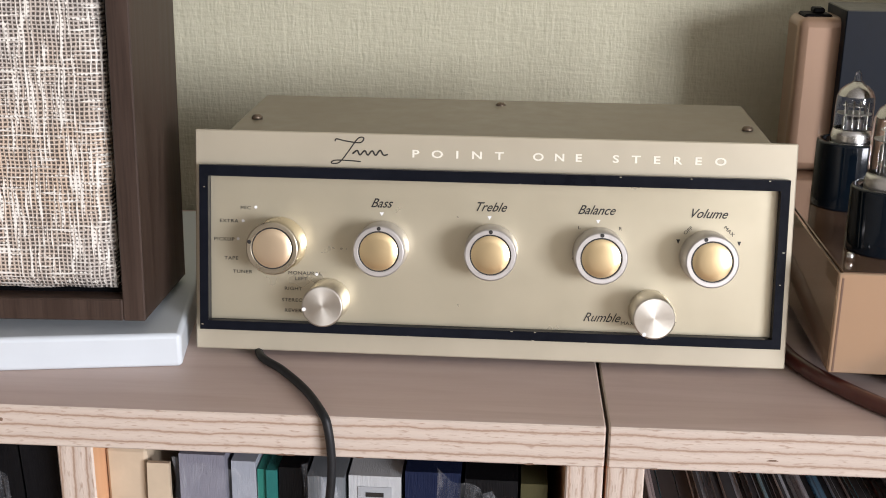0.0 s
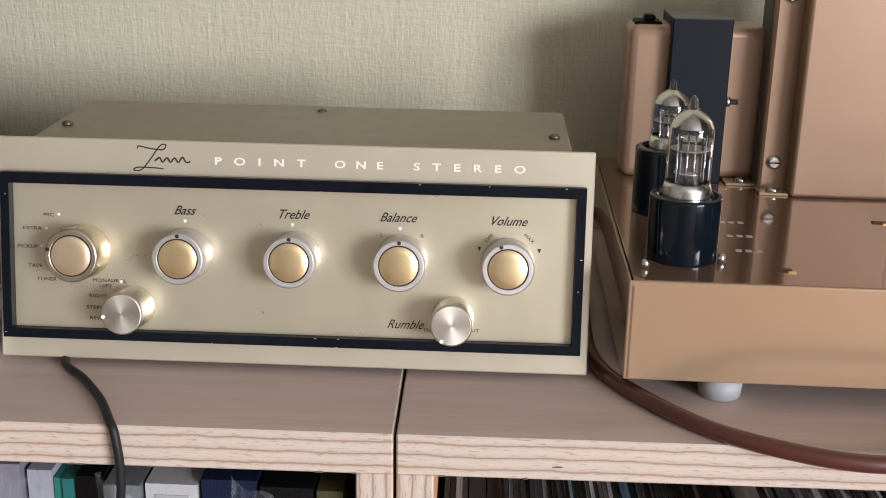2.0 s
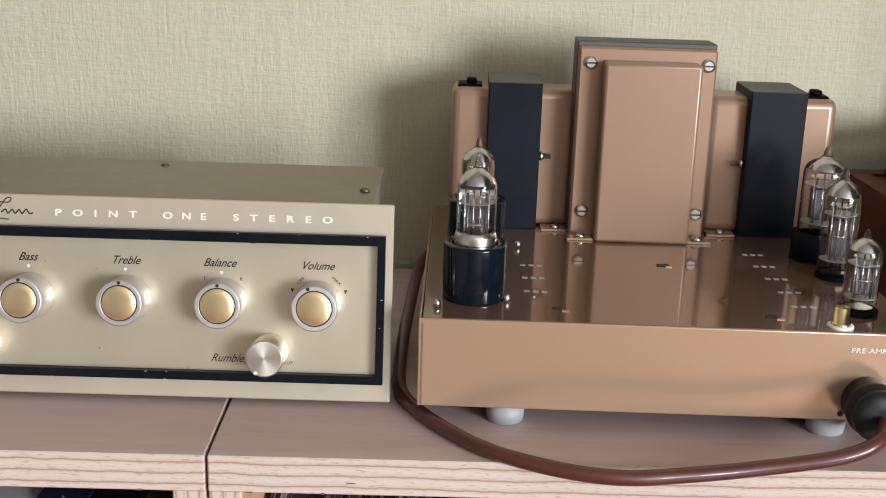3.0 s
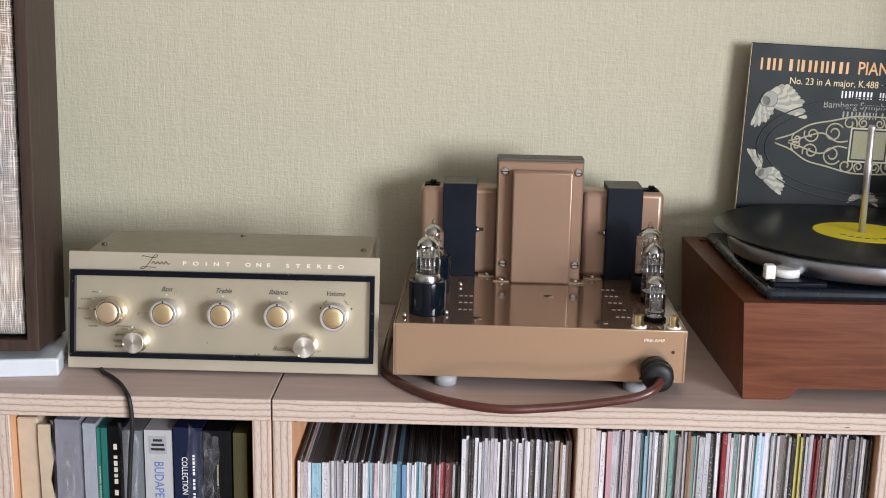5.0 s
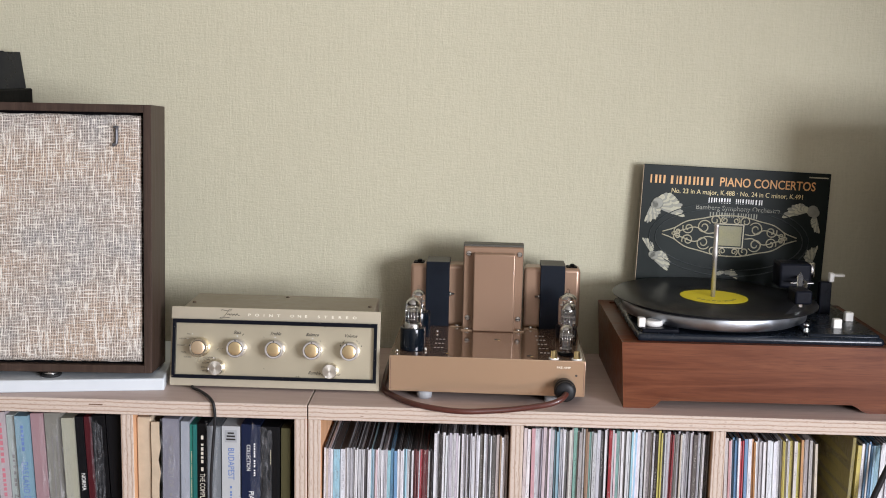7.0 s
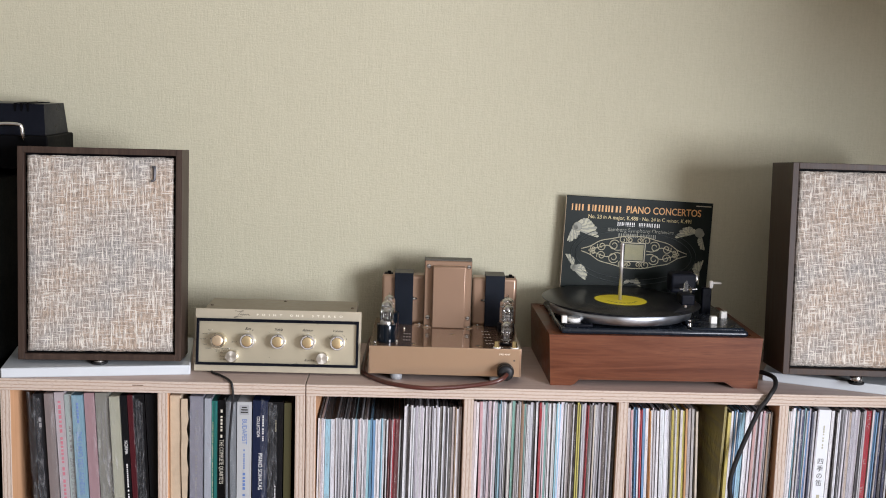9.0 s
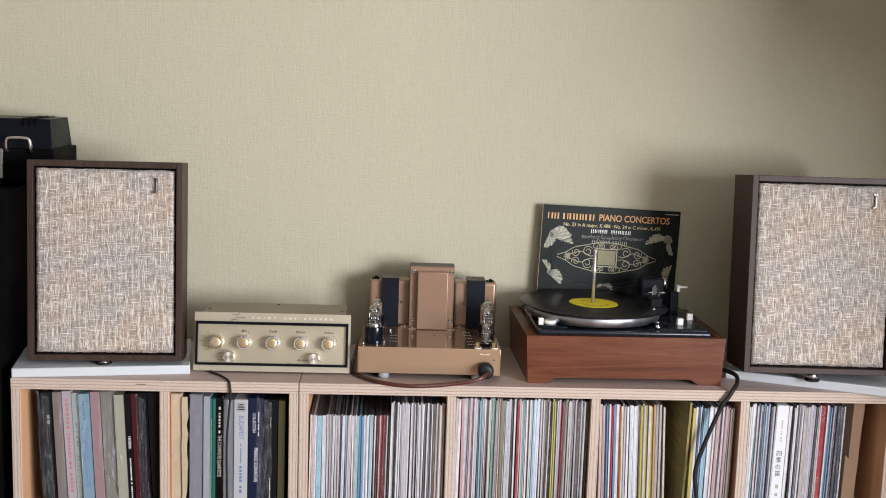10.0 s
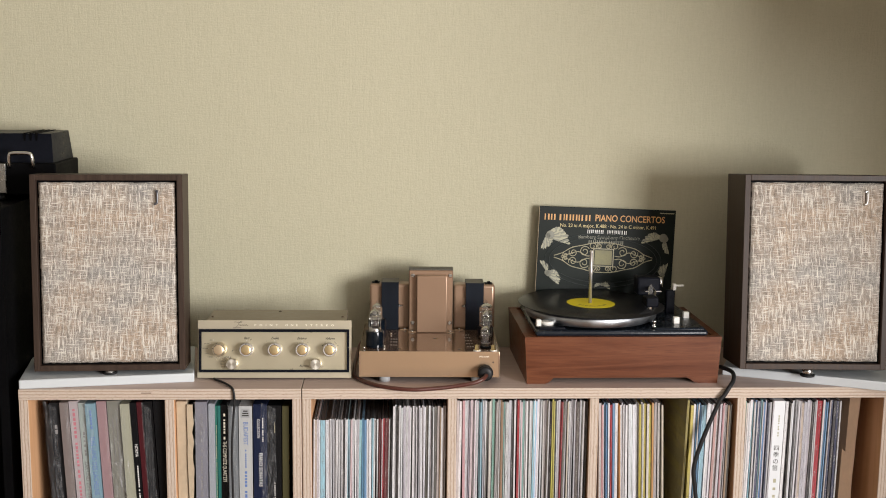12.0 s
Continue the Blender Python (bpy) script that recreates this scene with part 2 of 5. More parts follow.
def brushed(name, color, rough, radial=False, vary=0.08):
    """Turned or brushed metal: fine grooves, rings when radial."""
    m, nt, b = nodes_for(name)
    if radial:
        gr = nt.nodes.new("ShaderNodeTexWave")
        gr.wave_type, gr.rings_direction = "RINGS", "Y"
        nt.links.new(coords(nt), gr.inputs["Vector"])
        socket(gr, "Scale", 1300.0)
        socket(gr, "Distortion", 0.6)
        h = gr.outputs["Fac"]
    else:
        h = noise_tex(nt, coords(nt, (24, 600, 600)), 1, 3)
    stain = noise_tex(nt, coords(nt), 40, 4)
    nt.links.new(ramp(nt, stain, [(0.3, tuple(c * (1 - vary) for c in color)), (0.7, tuple(min(1, c * (1 + vary)) for c in color))]), b.inputs["Base Color"])
    nt.links.new(ramp(nt, stain, [(0.3, rough - 0.05), (0.7, rough + 0.08)]), b.inputs["Roughness"])
    socket(b, "Metallic", 1.0)
    if radial:
        tg = nt.nodes.new("ShaderNodeTangent")
        tg.direction_type, tg.axis = "RADIAL", "Y"
        nt.links.new(tg.outputs[0], b.inputs["Tangent"])
        socket(b, "Anisotropic", 0.55)
    bump(nt, b, h, 0.04, 0.0001)
    return m


def glass(name, tint=(1, 1, 1), rough=0.02):
    m, nt, b = nodes_for(name)
    socket(b, "Base Color", rgba(tint))
    socket(b, "Roughness", rough)
    socket(b, "Transmission Weight", 1.0)
    socket(b, "IOR", 1.06)          # a thin-walled envelope, so the light passes almost straight
    socket(b, "Coat Weight", 1.0)
    socket(b, "Coat Roughness", 0.03)
    smudge = noise_tex(nt, coords(nt), 160, 3)
    nt.links.new(ramp(nt, smudge, [(0.45, rough), (0.8, rough + 0.12)]), b.inputs["Roughness"])
    return m


def printed_card(name, rough=0.45, coat=0.3, film=0.0, print_on=1.0):
    """Record sleeves: the colour of the object, scuffed, with faint print and, under film, wrinkles."""
    m, nt, b = nodes_for(name)
    info = nt.nodes.new("ShaderNodeObjectInfo")
    off = nt.nodes.new("ShaderNodeCombineXYZ")
    nt.links.new(calc(nt, "MULTIPLY", info.outputs["Random"], 90.0), off.inputs[2])
    add = nt.nodes.new("ShaderNodeVectorMath")
    nt.links.new(coords(nt, (6, 0.5, 9), kind="Generated"), add.inputs[0])
    nt.links.new(off.outputs[0], add.inputs[1])
    blocks = noise_tex(nt, add.outputs[0], 1.0, 2)
    scuff = noise_tex(nt, coords(nt, (1, 1, 1)), 45, 4)
    c = blend(nt, ramp(nt, blocks, [(0.44, 0.0), (0.47, 0.32 * print_on), (0.56, 0.32 * print_on), (0.58, 0.0)]), info.outputs["Color"], (0.16, 0.15, 0.15))
    c = blend(nt, ramp(nt, scuff, [(0.6, 0.0), (0.8, 0.03 + 0.08 * print_on)]), c, (0.42, 0.40, 0.38))
    gen = nt.nodes.new("ShaderNodeSeparateXYZ")
    nt.links.new(coords(nt, kind="Generated"), gen.inputs[0])
    add2 = nt.nodes.new("ShaderNodeVectorMath")
    nt.links.new(coords(nt, (2, 0.1, 190), kind="Generated"), add2.inputs[0])
    nt.links.new(off.outputs[0], add2.inputs[1])
    dash = ramp(nt, noise_tex(nt, add2.outputs[0], 1.0, 1), [(0.52, 0.0), (0.56, 1.0)])
    add3 = nt.nodes.new("ShaderNodeVectorMath")
    nt.links.new(coords(nt, (0.1, 0.1, 7), kind="Generated"), add3.inputs[0])
    nt.links.new(off.outputs[0], add3.inputs[1])
    line = ramp(nt, noise_tex(nt, add3.outputs[0], 1.0, 1), [(0.48, 0.0), (0.52, 0.45)])
    mid = calc(nt, "LESS_THAN", calc(nt, "ABSOLUTE", calc(nt, "SUBTRACT", gen.outputs[0], 0.5)), 0.24)
    bw = nt.nodes.new("ShaderNodeRGBToBW")
    nt.links.new(info.outputs["Color"], bw.inputs[0])
    ink = blend(nt, calc(nt, "GREATER_THAN", bw.outputs[0], 0.22), (0.62, 0.60, 0.55), (0.08, 0.07, 0.08))
    c = blend(nt, calc(nt, "MULTIPLY", calc(nt, "MULTIPLY", calc(nt, "MULTIPLY", dash, line), mid), print_on), c, ink)
    nt.links.new(c, b.inputs["Base Color"])
    socket(b, "Roughness", rough)
    socket(b, "Coat Weight", coat)
    socket(b, "Coat Roughness", 0.12)
    wr = noise_tex(nt, coords(nt, (40, 40, 14)), 1, 3, 0.6, 1.5)
    bump(nt, b, wr, 0.2 + film, 0.001 + film * 0.004)
    return m


def vinyl():
    m, nt, b = nodes_for("vinyl")
    gr = nt.nodes.new("ShaderNodeTexWave")
    gr.wave_type, gr.rings_direction = "RINGS", "Z"
    nt.links.new(coords(nt), gr.inputs["Vector"])
    socket(gr, "Scale", 260.0)
    socket(gr, "Distortion", 0.0)
    dust = noise_tex(nt, coords(nt), 300, 3)
    nt.links.new(ramp(nt, dust, [(0.55, (0.010, 0.010, 0.011)), (0.8, (0.035, 0.034, 0.033))]), b.inputs["Base Color"])
    socket(b, "Roughness", 0.28)
    socket(b, "Specular IOR Level", 0.13)
    bump(nt, b, gr.outputs["Fac"], 0.18, 0.0002)
    return m


MAT_WALL = wallpaper()
MAT_CLOTH = speaker_cloth()
MAT_PLY = ply_face()
MAT_PLY_IN = ply_inner()
MAT_EDGE_Z, MAT_EDGE_X = ply_edge(2), ply_edge(0)
MAT_CABINET = wood("dark_walnut_vinyl", (0.028, 0.016, 0.011), (0.046, 0.028, 0.020), (0.068, 0.043, 0.031), along=2, rough=0.5, coat=0.05, ring=60)
MAT_PLINTH = wood("red_walnut", (0.070, 0.016, 0.005), (0.132, 0.037, 0.012), (0.182, 0.058, 0.020), along=0, rough=0.36, coat=0.12, ring=42)
# one bronze enamel: frontal light painted into the front, glossy top toned darker
MAT_BRONZE_LIT = plain("bronze_enamel_lit", (0.505, 0.352, 0.228), 0.22, 0.5, 0.012, 20, 0.0, 0.008, 0.8)
MAT_BRONZE_TOP_SHADED = plain("bronze_enamel_shaded_gloss", (0.235, 0.139, 0.086), 0.14, 0.4, 0.05, 60, 0.01, 0.03, 0.9)
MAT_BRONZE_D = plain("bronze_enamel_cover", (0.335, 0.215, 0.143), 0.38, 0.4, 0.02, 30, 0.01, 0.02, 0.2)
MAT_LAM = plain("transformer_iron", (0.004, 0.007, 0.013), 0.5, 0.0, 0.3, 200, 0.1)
MAT_LAM_TOP = plain("iron_stack_grey", (0.10, 0.095, 0.08), 0.55, 0.4, 0.15, 300, 0.15)
MAT_CHAMP = plain("champagne_enamel", (0.50, 0.445, 0.335), 0.42, 0.35, 0.05, 60, 0.03, 0.05, 0.1)
MAT_CASE = plain("taupe_hammer_enamel", (0.26, 0.22, 0.16), 0.45, 0.3, 0.06, 90, 0.06)
MAT_DIAL = plain("gold_dial", (0.62, 0.56, 0.415), 0.30, 0.6, 0.04, 40, 0.02, 0.06, 0.25)
MAT_BLACK = plain("black_enamel", (0.007, 0.008, 0.012), 0.35, 0.0, 0.3, 160, 0.05)
MAT_BLACK_MATT = plain("black_crackle", (0.003, 0.003, 0.0035), 0.55, 0.0, 0.3, 160, 0.08)
MAT_BLUEBLACK = plain("blue_black_can", (0.003, 0.006, 0.010), 0.09, 0.0, 0.2, 90, 0.005, 0.03)
MAT_RUBBER = plain("black_rubber", (0.014, 0.014, 0.015), 0.5, 0.0, 0.25, 220, 0.1)
MAT_BROWN_CABLE = plain("brown_rubber", (0.085, 0.024, 0.017), 0.33, 0.0, 0.2, 150, 0.06, 0.08, 0.2)
MAT_GREY_FOOT = plain("grey_rubber", (0.33, 0.34, 0.35), 0.55, 0.0, 0.1, 150, 0.08)
MAT_ALU = brushed("satin_aluminium", (0.78, 0.77, 0.75), 0.30)
MAT_ALU_WARM = brushed("champagne_aluminium", (0.76, 0.68, 0.53), 0.28)
MAT_TURNED = brushed("turned_aluminium", (0.72, 0.68, 0.60), 0.42, True)
MAT_RING = plain("knob_ring", (0.63, 0.60, 0.57), 0.40, 0.8, 0.03, 200, 0.02)
MAT_PLATTER = brushed("platter_steel", (0.50, 0.53, 0.57), 0.36)
MAT_GOLD = plain("gold_disc", (0.83, 0.645, 0.37), 0.30, 0.85, 0.02, 60, 0.0, 0.03)
MAT_PALEGOLD = plain("pale_gold_disc", (0.80, 0.63, 0.43), 0.34, 0.8, 0.02, 60, 0.0, 0.03)
MAT_BRASS = brushed("gilt_brass", (0.86, 0.68, 0.36), 0.22)
MAT_STEEL = brushed("bright_steel", (0.70, 0.69, 0.67), 0.25)
MAT_CHROME = brushed("chrome", (0.85, 0.85, 0.85), 0.10)
MAT_WHITE = plain("white_board", (0.58, 0.615, 0.635), 0.45, 0.0, 0.03, 60, 0.05)
MAT_SCREW = plain("bronzed_screw", (0.16, 0.12, 0.085), 0.32, 0.7, 0.15, 200, 0.05)
MAT_IVORY = plain("ivory_plastic", (0.80, 0.78, 0.73), 0.35, 0.0, 0.04, 90, 0.03)
MAT_INK = plain("black_ink", (0.018, 0.016, 0.014), 0.5, 0.0, 0.1, 200, 0)
MAT_CREAM_INK = plain("cream_ink", (0.84, 0.80, 0.68), 0.5, 0.0, 0.05, 200, 0)
MAT_WHITE_INK = plain("white_ink", (0.80, 0.79, 0.77), 0.5, 0.0, 0.05, 200, 0)
MAT_ORANGE_INK = plain("amber_ink", (0.68, 0.36, 0.12), 0.5, 0.0, 0.08, 200, 0)
MAT_DULL_INK = plain("dull_gold_ink", (0.40, 0.365, 0.25), 0.5, 0.0, 0.12, 200, 0)
MAT_LEAF_INK = plain("olive_gold_ink", (0.40, 0.385, 0.27), 0.5, 0.0, 0.25, 260, 0)
MAT_SAGE_INK = plain("sage_grey_ink", (0.24, 0.24, 0.19), 0.5, 0.0, 0.2, 260, 0)
MAT_ROSE_INK = plain("rose_ink", (0.50, 0.16, 0.20), 0.5, 0.0, 0.1, 200, 0)
MAT_GREY_INK = plain("grey_ink", (0.20, 0.19, 0.19), 0.5, 0.0, 0.1, 200, 0)
MAT_CARTOUCHE = plain("green_gold_ink", (0.20, 0.185, 0.085), 0.5, 0.0, 0.3, 500, 0)
MAT_STRAW_INK = plain("straw_ink", (0.68, 0.56, 0.27), 0.5, 0.0, 0.05, 200, 0)
MAT_BLUE_INK = plain("blue_ink", (0.10, 0.18, 0.42), 0.5, 0.0, 0.1, 200, 0)
MAT_SLEEVE = printed_card("sleeve_card")
MAT_BOX = printed_card("box_set_card", 0.55, 0.04, 0.0, 0.0)
MAT_BOX_FILM = printed_card("box_set_in_film", 0.42, 0.05, 0.15, 0.0)
MAT_FILM = printed_card("sleeve_in_film", 0.25, 0.8, 0.5)
MAT_LPFRONT = plain("dark_green_print", (0.014, 0.019, 0.017), 0.42, 0.0, 0.45, 14, 0.04)
MAT_CARD = plain("brown_cardboard", (0.49, 0.39, 0.275), 0.8, 0.0, 0.18, 70, 0.3)
# the brown cardboard again, darkened for the shade at the bay's end
MAT_CARD_SHADED = plain("shaded_brown_cardboard", (0.27, 0.17, 0.105), 0.8, 0.0, 0.2, 60, 0.3)
MAT_DEEP_GREEN = plain("embossed_green", (0.020, 0.028, 0.027), 0.5, 0.0, 0.1, 60, 0.0)
MAT_BAG = plain("clear_film", (0.80, 0.82, 0.85), 0.18, 0.0, 0.05, 90, 0.1, 0.08)
# creases turn denser and whiter, a painted stand-in for their highlights
crease_glint = noise_tex(MAT_BAG.node_tree, coords(MAT_BAG.node_tree, (90, 90, 26)), 1, 3, 0.6, 2.0)
MAT_BAG.node_tree.links.new(ramp(MAT_BAG.node_tree, crease_glint, [(0.46, 0.03), (0.60, 0.08), (0.72, 0.26)]), MAT_BAG.node_tree.nodes["Principled BSDF"].inputs["Alpha"])
MAT_MICA = plain("mica", (0.42, 0.41, 0.38), 0.35, 0.0, 0.1, 200, 0.0)
# open sleeve tops, with the shade under the top board in the colour
MAT_OPENING_SHADED = plain("shaded_sleeve_opening", (0.055, 0.050, 0.050), 0.7, 0.0, 0.3, 200, 0.1)
MAT_DECK = plain("blue_black_deck", (0.011, 0.015, 0.022), 0.24, 0.0, 0.2, 120, 0.03)
MAT_SPLIT = plain("torn_wood", (0.17, 0.10, 0.065), 0.8, 0.0, 0.3, 300, 0.2)
MAT_VINYL = vinyl()
MAT_LABEL = plain("yellow_label", (0.80, 0.66, 0.02), 0.5, 0.0, 0.05, 60, 0.02)
MAT_GLASS = glass("valve_glass")
MAT_GETTER = plain("getter_mirror", (0.55, 0.54, 0.52), 0.08, 1.0, 0.2, 90, 0.0)
MAT_ANODE = plain("grey_anode", (0.15, 0.15, 0.16), 0.4, 0.6, 0.2, 200, 0.1)
MAT_FLOOR = wood("floor_wood", (0.12, 0.065, 0.035), (0.18, 0.10, 0.055), (0.24, 0.15, 0.085), along=0)
MAT_PLASTER = plain("room_plaster", (0.22, 0.20, 0.17), 0.8, 0.0, 0.04, 20, 0.1)
MAT_CEIL = plain("ceiling_white", (0.45, 0.44, 0.41), 0.85, 0.0, 0.03, 20, 0.1)

for dull, level in ((MAT_LAM, 0.2), (MAT_BLACK, 0.07), (MAT_BLACK_MATT, 0.05), (MAT_RUBBER, 0.3), (MAT_LPFRONT, 0.10), (MAT_BLUEBLACK, 0.35), (MAT_CABINET, 0.3), (MAT_DECK, 0.4), (MAT_BOX, 0.15), (MAT_BOX_FILM, 0.12), (MAT_PLINTH, 0.28)):
    socket(dull.node_tree.nodes["Principled BSDF"], "Specular IOR Level", level)

# ---- the room ----


def structure(name, bm, material, label=""):
    return tagged(part(name, bm, material), label, kind="structure")


structure("floor", box(B(), ROOM_X0, WIN_X, ROOM_Y0, WALL, -0.05, 0.0), MAT_FLOOR, "wooden floor below the record cabinets")
structure("ceiling", box(B(), ROOM_X0, WIN_X, ROOM_Y0, WALL, ROOM_H, ROOM_H + 0.1), MAT_CEIL, "plain white ceiling")
structure("wall_north", box(B(), ROOM_X0 - 0.1, WIN_X + 0.1, WALL, WALL + 0.1, -0.05, ROOM_H + 0.1), MAT_WALL, "beige wall in linen-textured wallpaper")
structure("wall_west", box(B(), ROOM_X0 - 0.1, ROOM_X0, ROOM_Y0, WALL - 0.002, -0.05, ROOM_H + 0.1), MAT_PLASTER, "plain side wall")
structure("wall_south", box(B(), ROOM_X0 - 0.1, WIN_X + 0.1, ROOM_Y0 - 0.1, ROOM_Y0, -0.05, ROOM_H + 0.1), MAT_PLASTER, "plain wall behind the camera")
bm = B()
box(bm, WIN_X, WIN_X + 0.1, ROOM_Y0, WIN_Y0, 0.0, ROOM_H)
box(bm, WIN_X, WIN_X + 0.1, WIN_Y1, WALL - 0.002, 0.0, ROOM_H)
box(bm, WIN_X, WIN_X + 0.1, WIN_Y0, WIN_Y1, 0.0, WIN_Z0)
box(bm, WIN_X, WIN_X + 0.1, WIN_Y0, WIN_Y1, WIN_Z1, ROOM_H)
structure("wall_east", bm, MAT_PLASTER, "side wall with a wide window")
bm = B()
ymid = (WIN_Y0 + WIN_Y1) / 2
for y in (WIN_Y0 + 0.025, ymid, WIN_Y1 - 0.025):
    box(bm, WIN_X + 0.045, WIN_X + 0.085, y - 0.025, y + 0.025, WIN_Z0, WIN_Z1, 0.004)
for z in (WIN_Z0 + 0.025, WIN_Z1 - 0.025):
    box(bm, WIN_X + 0.045, WIN_X + 0.085, WIN_Y0 + 0.05, WIN_Y1 - 0.05, z - 0.025, z + 0.025, 0.004)
structure("window_1", bm, MAT_ALU, "aluminium window frame in the side wall")

# unseen block, added to keep window light off the papered wall's right end
structure("wall_return", box(B(), 1.62, WIN_X - 0.002, -0.90, WALL - 0.002, 0.0, ROOM_H), MAT_PLASTER, "plain wall return beside the papered wall")
# beam out of view, added only to darken the wall's upper right
structure("soffit", box(B(), 1.38, WIN_X - 0.002, -0.902, -0.50, 1.35, ROOM_H - 0.002), MAT_PLASTER, "plain boxed beam beside the papered wall")

# ---- plywood record cabinets ----


def board(name, x0, x1, y0, y1, z0, z1, axis, parent, label=""):
    """A plywood board: veneer on the faces, layers on the front edge."""
    bm = box(B(), x0, x1, y0, y1, z0, z1, 0.0008)
    for f in bm.faces:
        n = f.normal
        f.material_index = 1 if n.y < -0.7 or (axis == 2 and abs(n.x) > 0.7) else 0
    face = MAT_PLY if axis == 2 else MAT_PLY_IN
    return part(name, bm, [face, MAT_EDGE_Z if axis == 2 else MAT_EDGE_X], parent, label)


def record_cabinet(x0, x1, dividers, label, depth=0.345):
    cab = thing("record_cabinet", label, "shelf", group="plywood record cabinets")
    th, s = 0.0215, 0.018
    board("top_board", x0, x1, 0.0, depth, T - th, T, 2, cab, "pinkish plywood top with pale layered edge")
    for z in (T - 0.405, 0.03):
        board("shelf_board", x0 + s, x1 - s, 0.004, depth, z - 0.018, z, 2, cab)
    board("side_panel", x0, x0 + s, 0.0015, depth, 0.0, T - th, 0, cab)
    board("side_panel", x1 - s, x1, 0.0015, depth, 0.0, T - th, 0, cab)
    for d in dividers:
        board("divider", d - s / 2, d + s / 2, 0.002, depth - 0.01, T - 0.405, T - th, 0, cab)
        board("divider", d - s / 2, d + s / 2, 0.002, depth - 0.01, 0.03, T - 0.423, 0, cab)
    part("back_panel", box(B(), x0 + s, x1 - s, depth - 0.008, depth - 0.002, 0.0, T - th), MAT_PLY_IN, cab)
    return cab


CAB_A = record_cabinet(-0.551, -0.0008, (-0.2595,), "low two-bay plywood record cabinet with box sets inside")
CAB_B = record_cabinet(0.0008, 1.192, (0.2985, 0.584, 0.8830), "long four-bay plywood record cabinet packed with records")

knot = lathe(B(), [(0.0042, 0.0), (0.0036, 0.00015)], (-0.281, 0.248, T), None, 18, squash=0.45)
part("knot", knot, MAT_SPLIT, CAB_A, "small dark knot in the veneer")
# a split in the top board's edge and worn chips along it
part("edge_split", box(B(), -0.3130, -0.2930, -0.0006, 0.001, T - 0.0085, T - 0.0068, 0.0003), MAT_SPLIT, CAB_A, "dark split in the layered edge")
rnd = random.Random(31)
for cab, a, b, n in ((CAB_A, -0.54, -0.01, 12), (CAB_B, 0.01, 1.18, 22)):
    for k in range(n):
        x, w, h = rnd.uniform(a, b), rnd.uniform(0.0008, 0.004), rnd.uniform(0.0004, 0.0010)
        z = T - 0.0212 if rnd.random() < 0.6 else T - rnd.choice((0.004, 0.009, 0.0145))
        bm = B()
        extrude_outline(bm, [(x - w, z), (x - w * 0.3, z + h * 0.8), (x + w * 0.5, z + h), (x + w, z + h * 0.2), (x + w * 0.2, z - h * 0.1)], -0.0004, 0.001)
        part("edge_chip", bm, MAT_SPLIT, cab)

# ---- loudspeakers on white slabs ----
FRONT = Matrix.Rotation(math.pi / 2, 4, "X")   # text in x, z facing the room
ROUND = Matrix.Rotation(math.pi / 2, 4, "X")   # lathe axis along -y


def slab(x0, y0, x1, y1, depth, label):
    """A white slab whose front edge runs from (x0, y0) to (x1, y1)."""
    yaw = math.degrees(math.atan2(y1 - y0, x1 - x0))
    w = math.hypot(x1 - x0, y1 - y0)
    ob = part("speaker_slab", box(B(), 0, w, 0, depth, 0, 0.0185, 0.0025, 3), MAT_WHITE)
    ob.matrix_world = pose(x0, y0, T, 0, 0, yaw)
    return tagged(ob, label, "slab", "white speaker slabs")


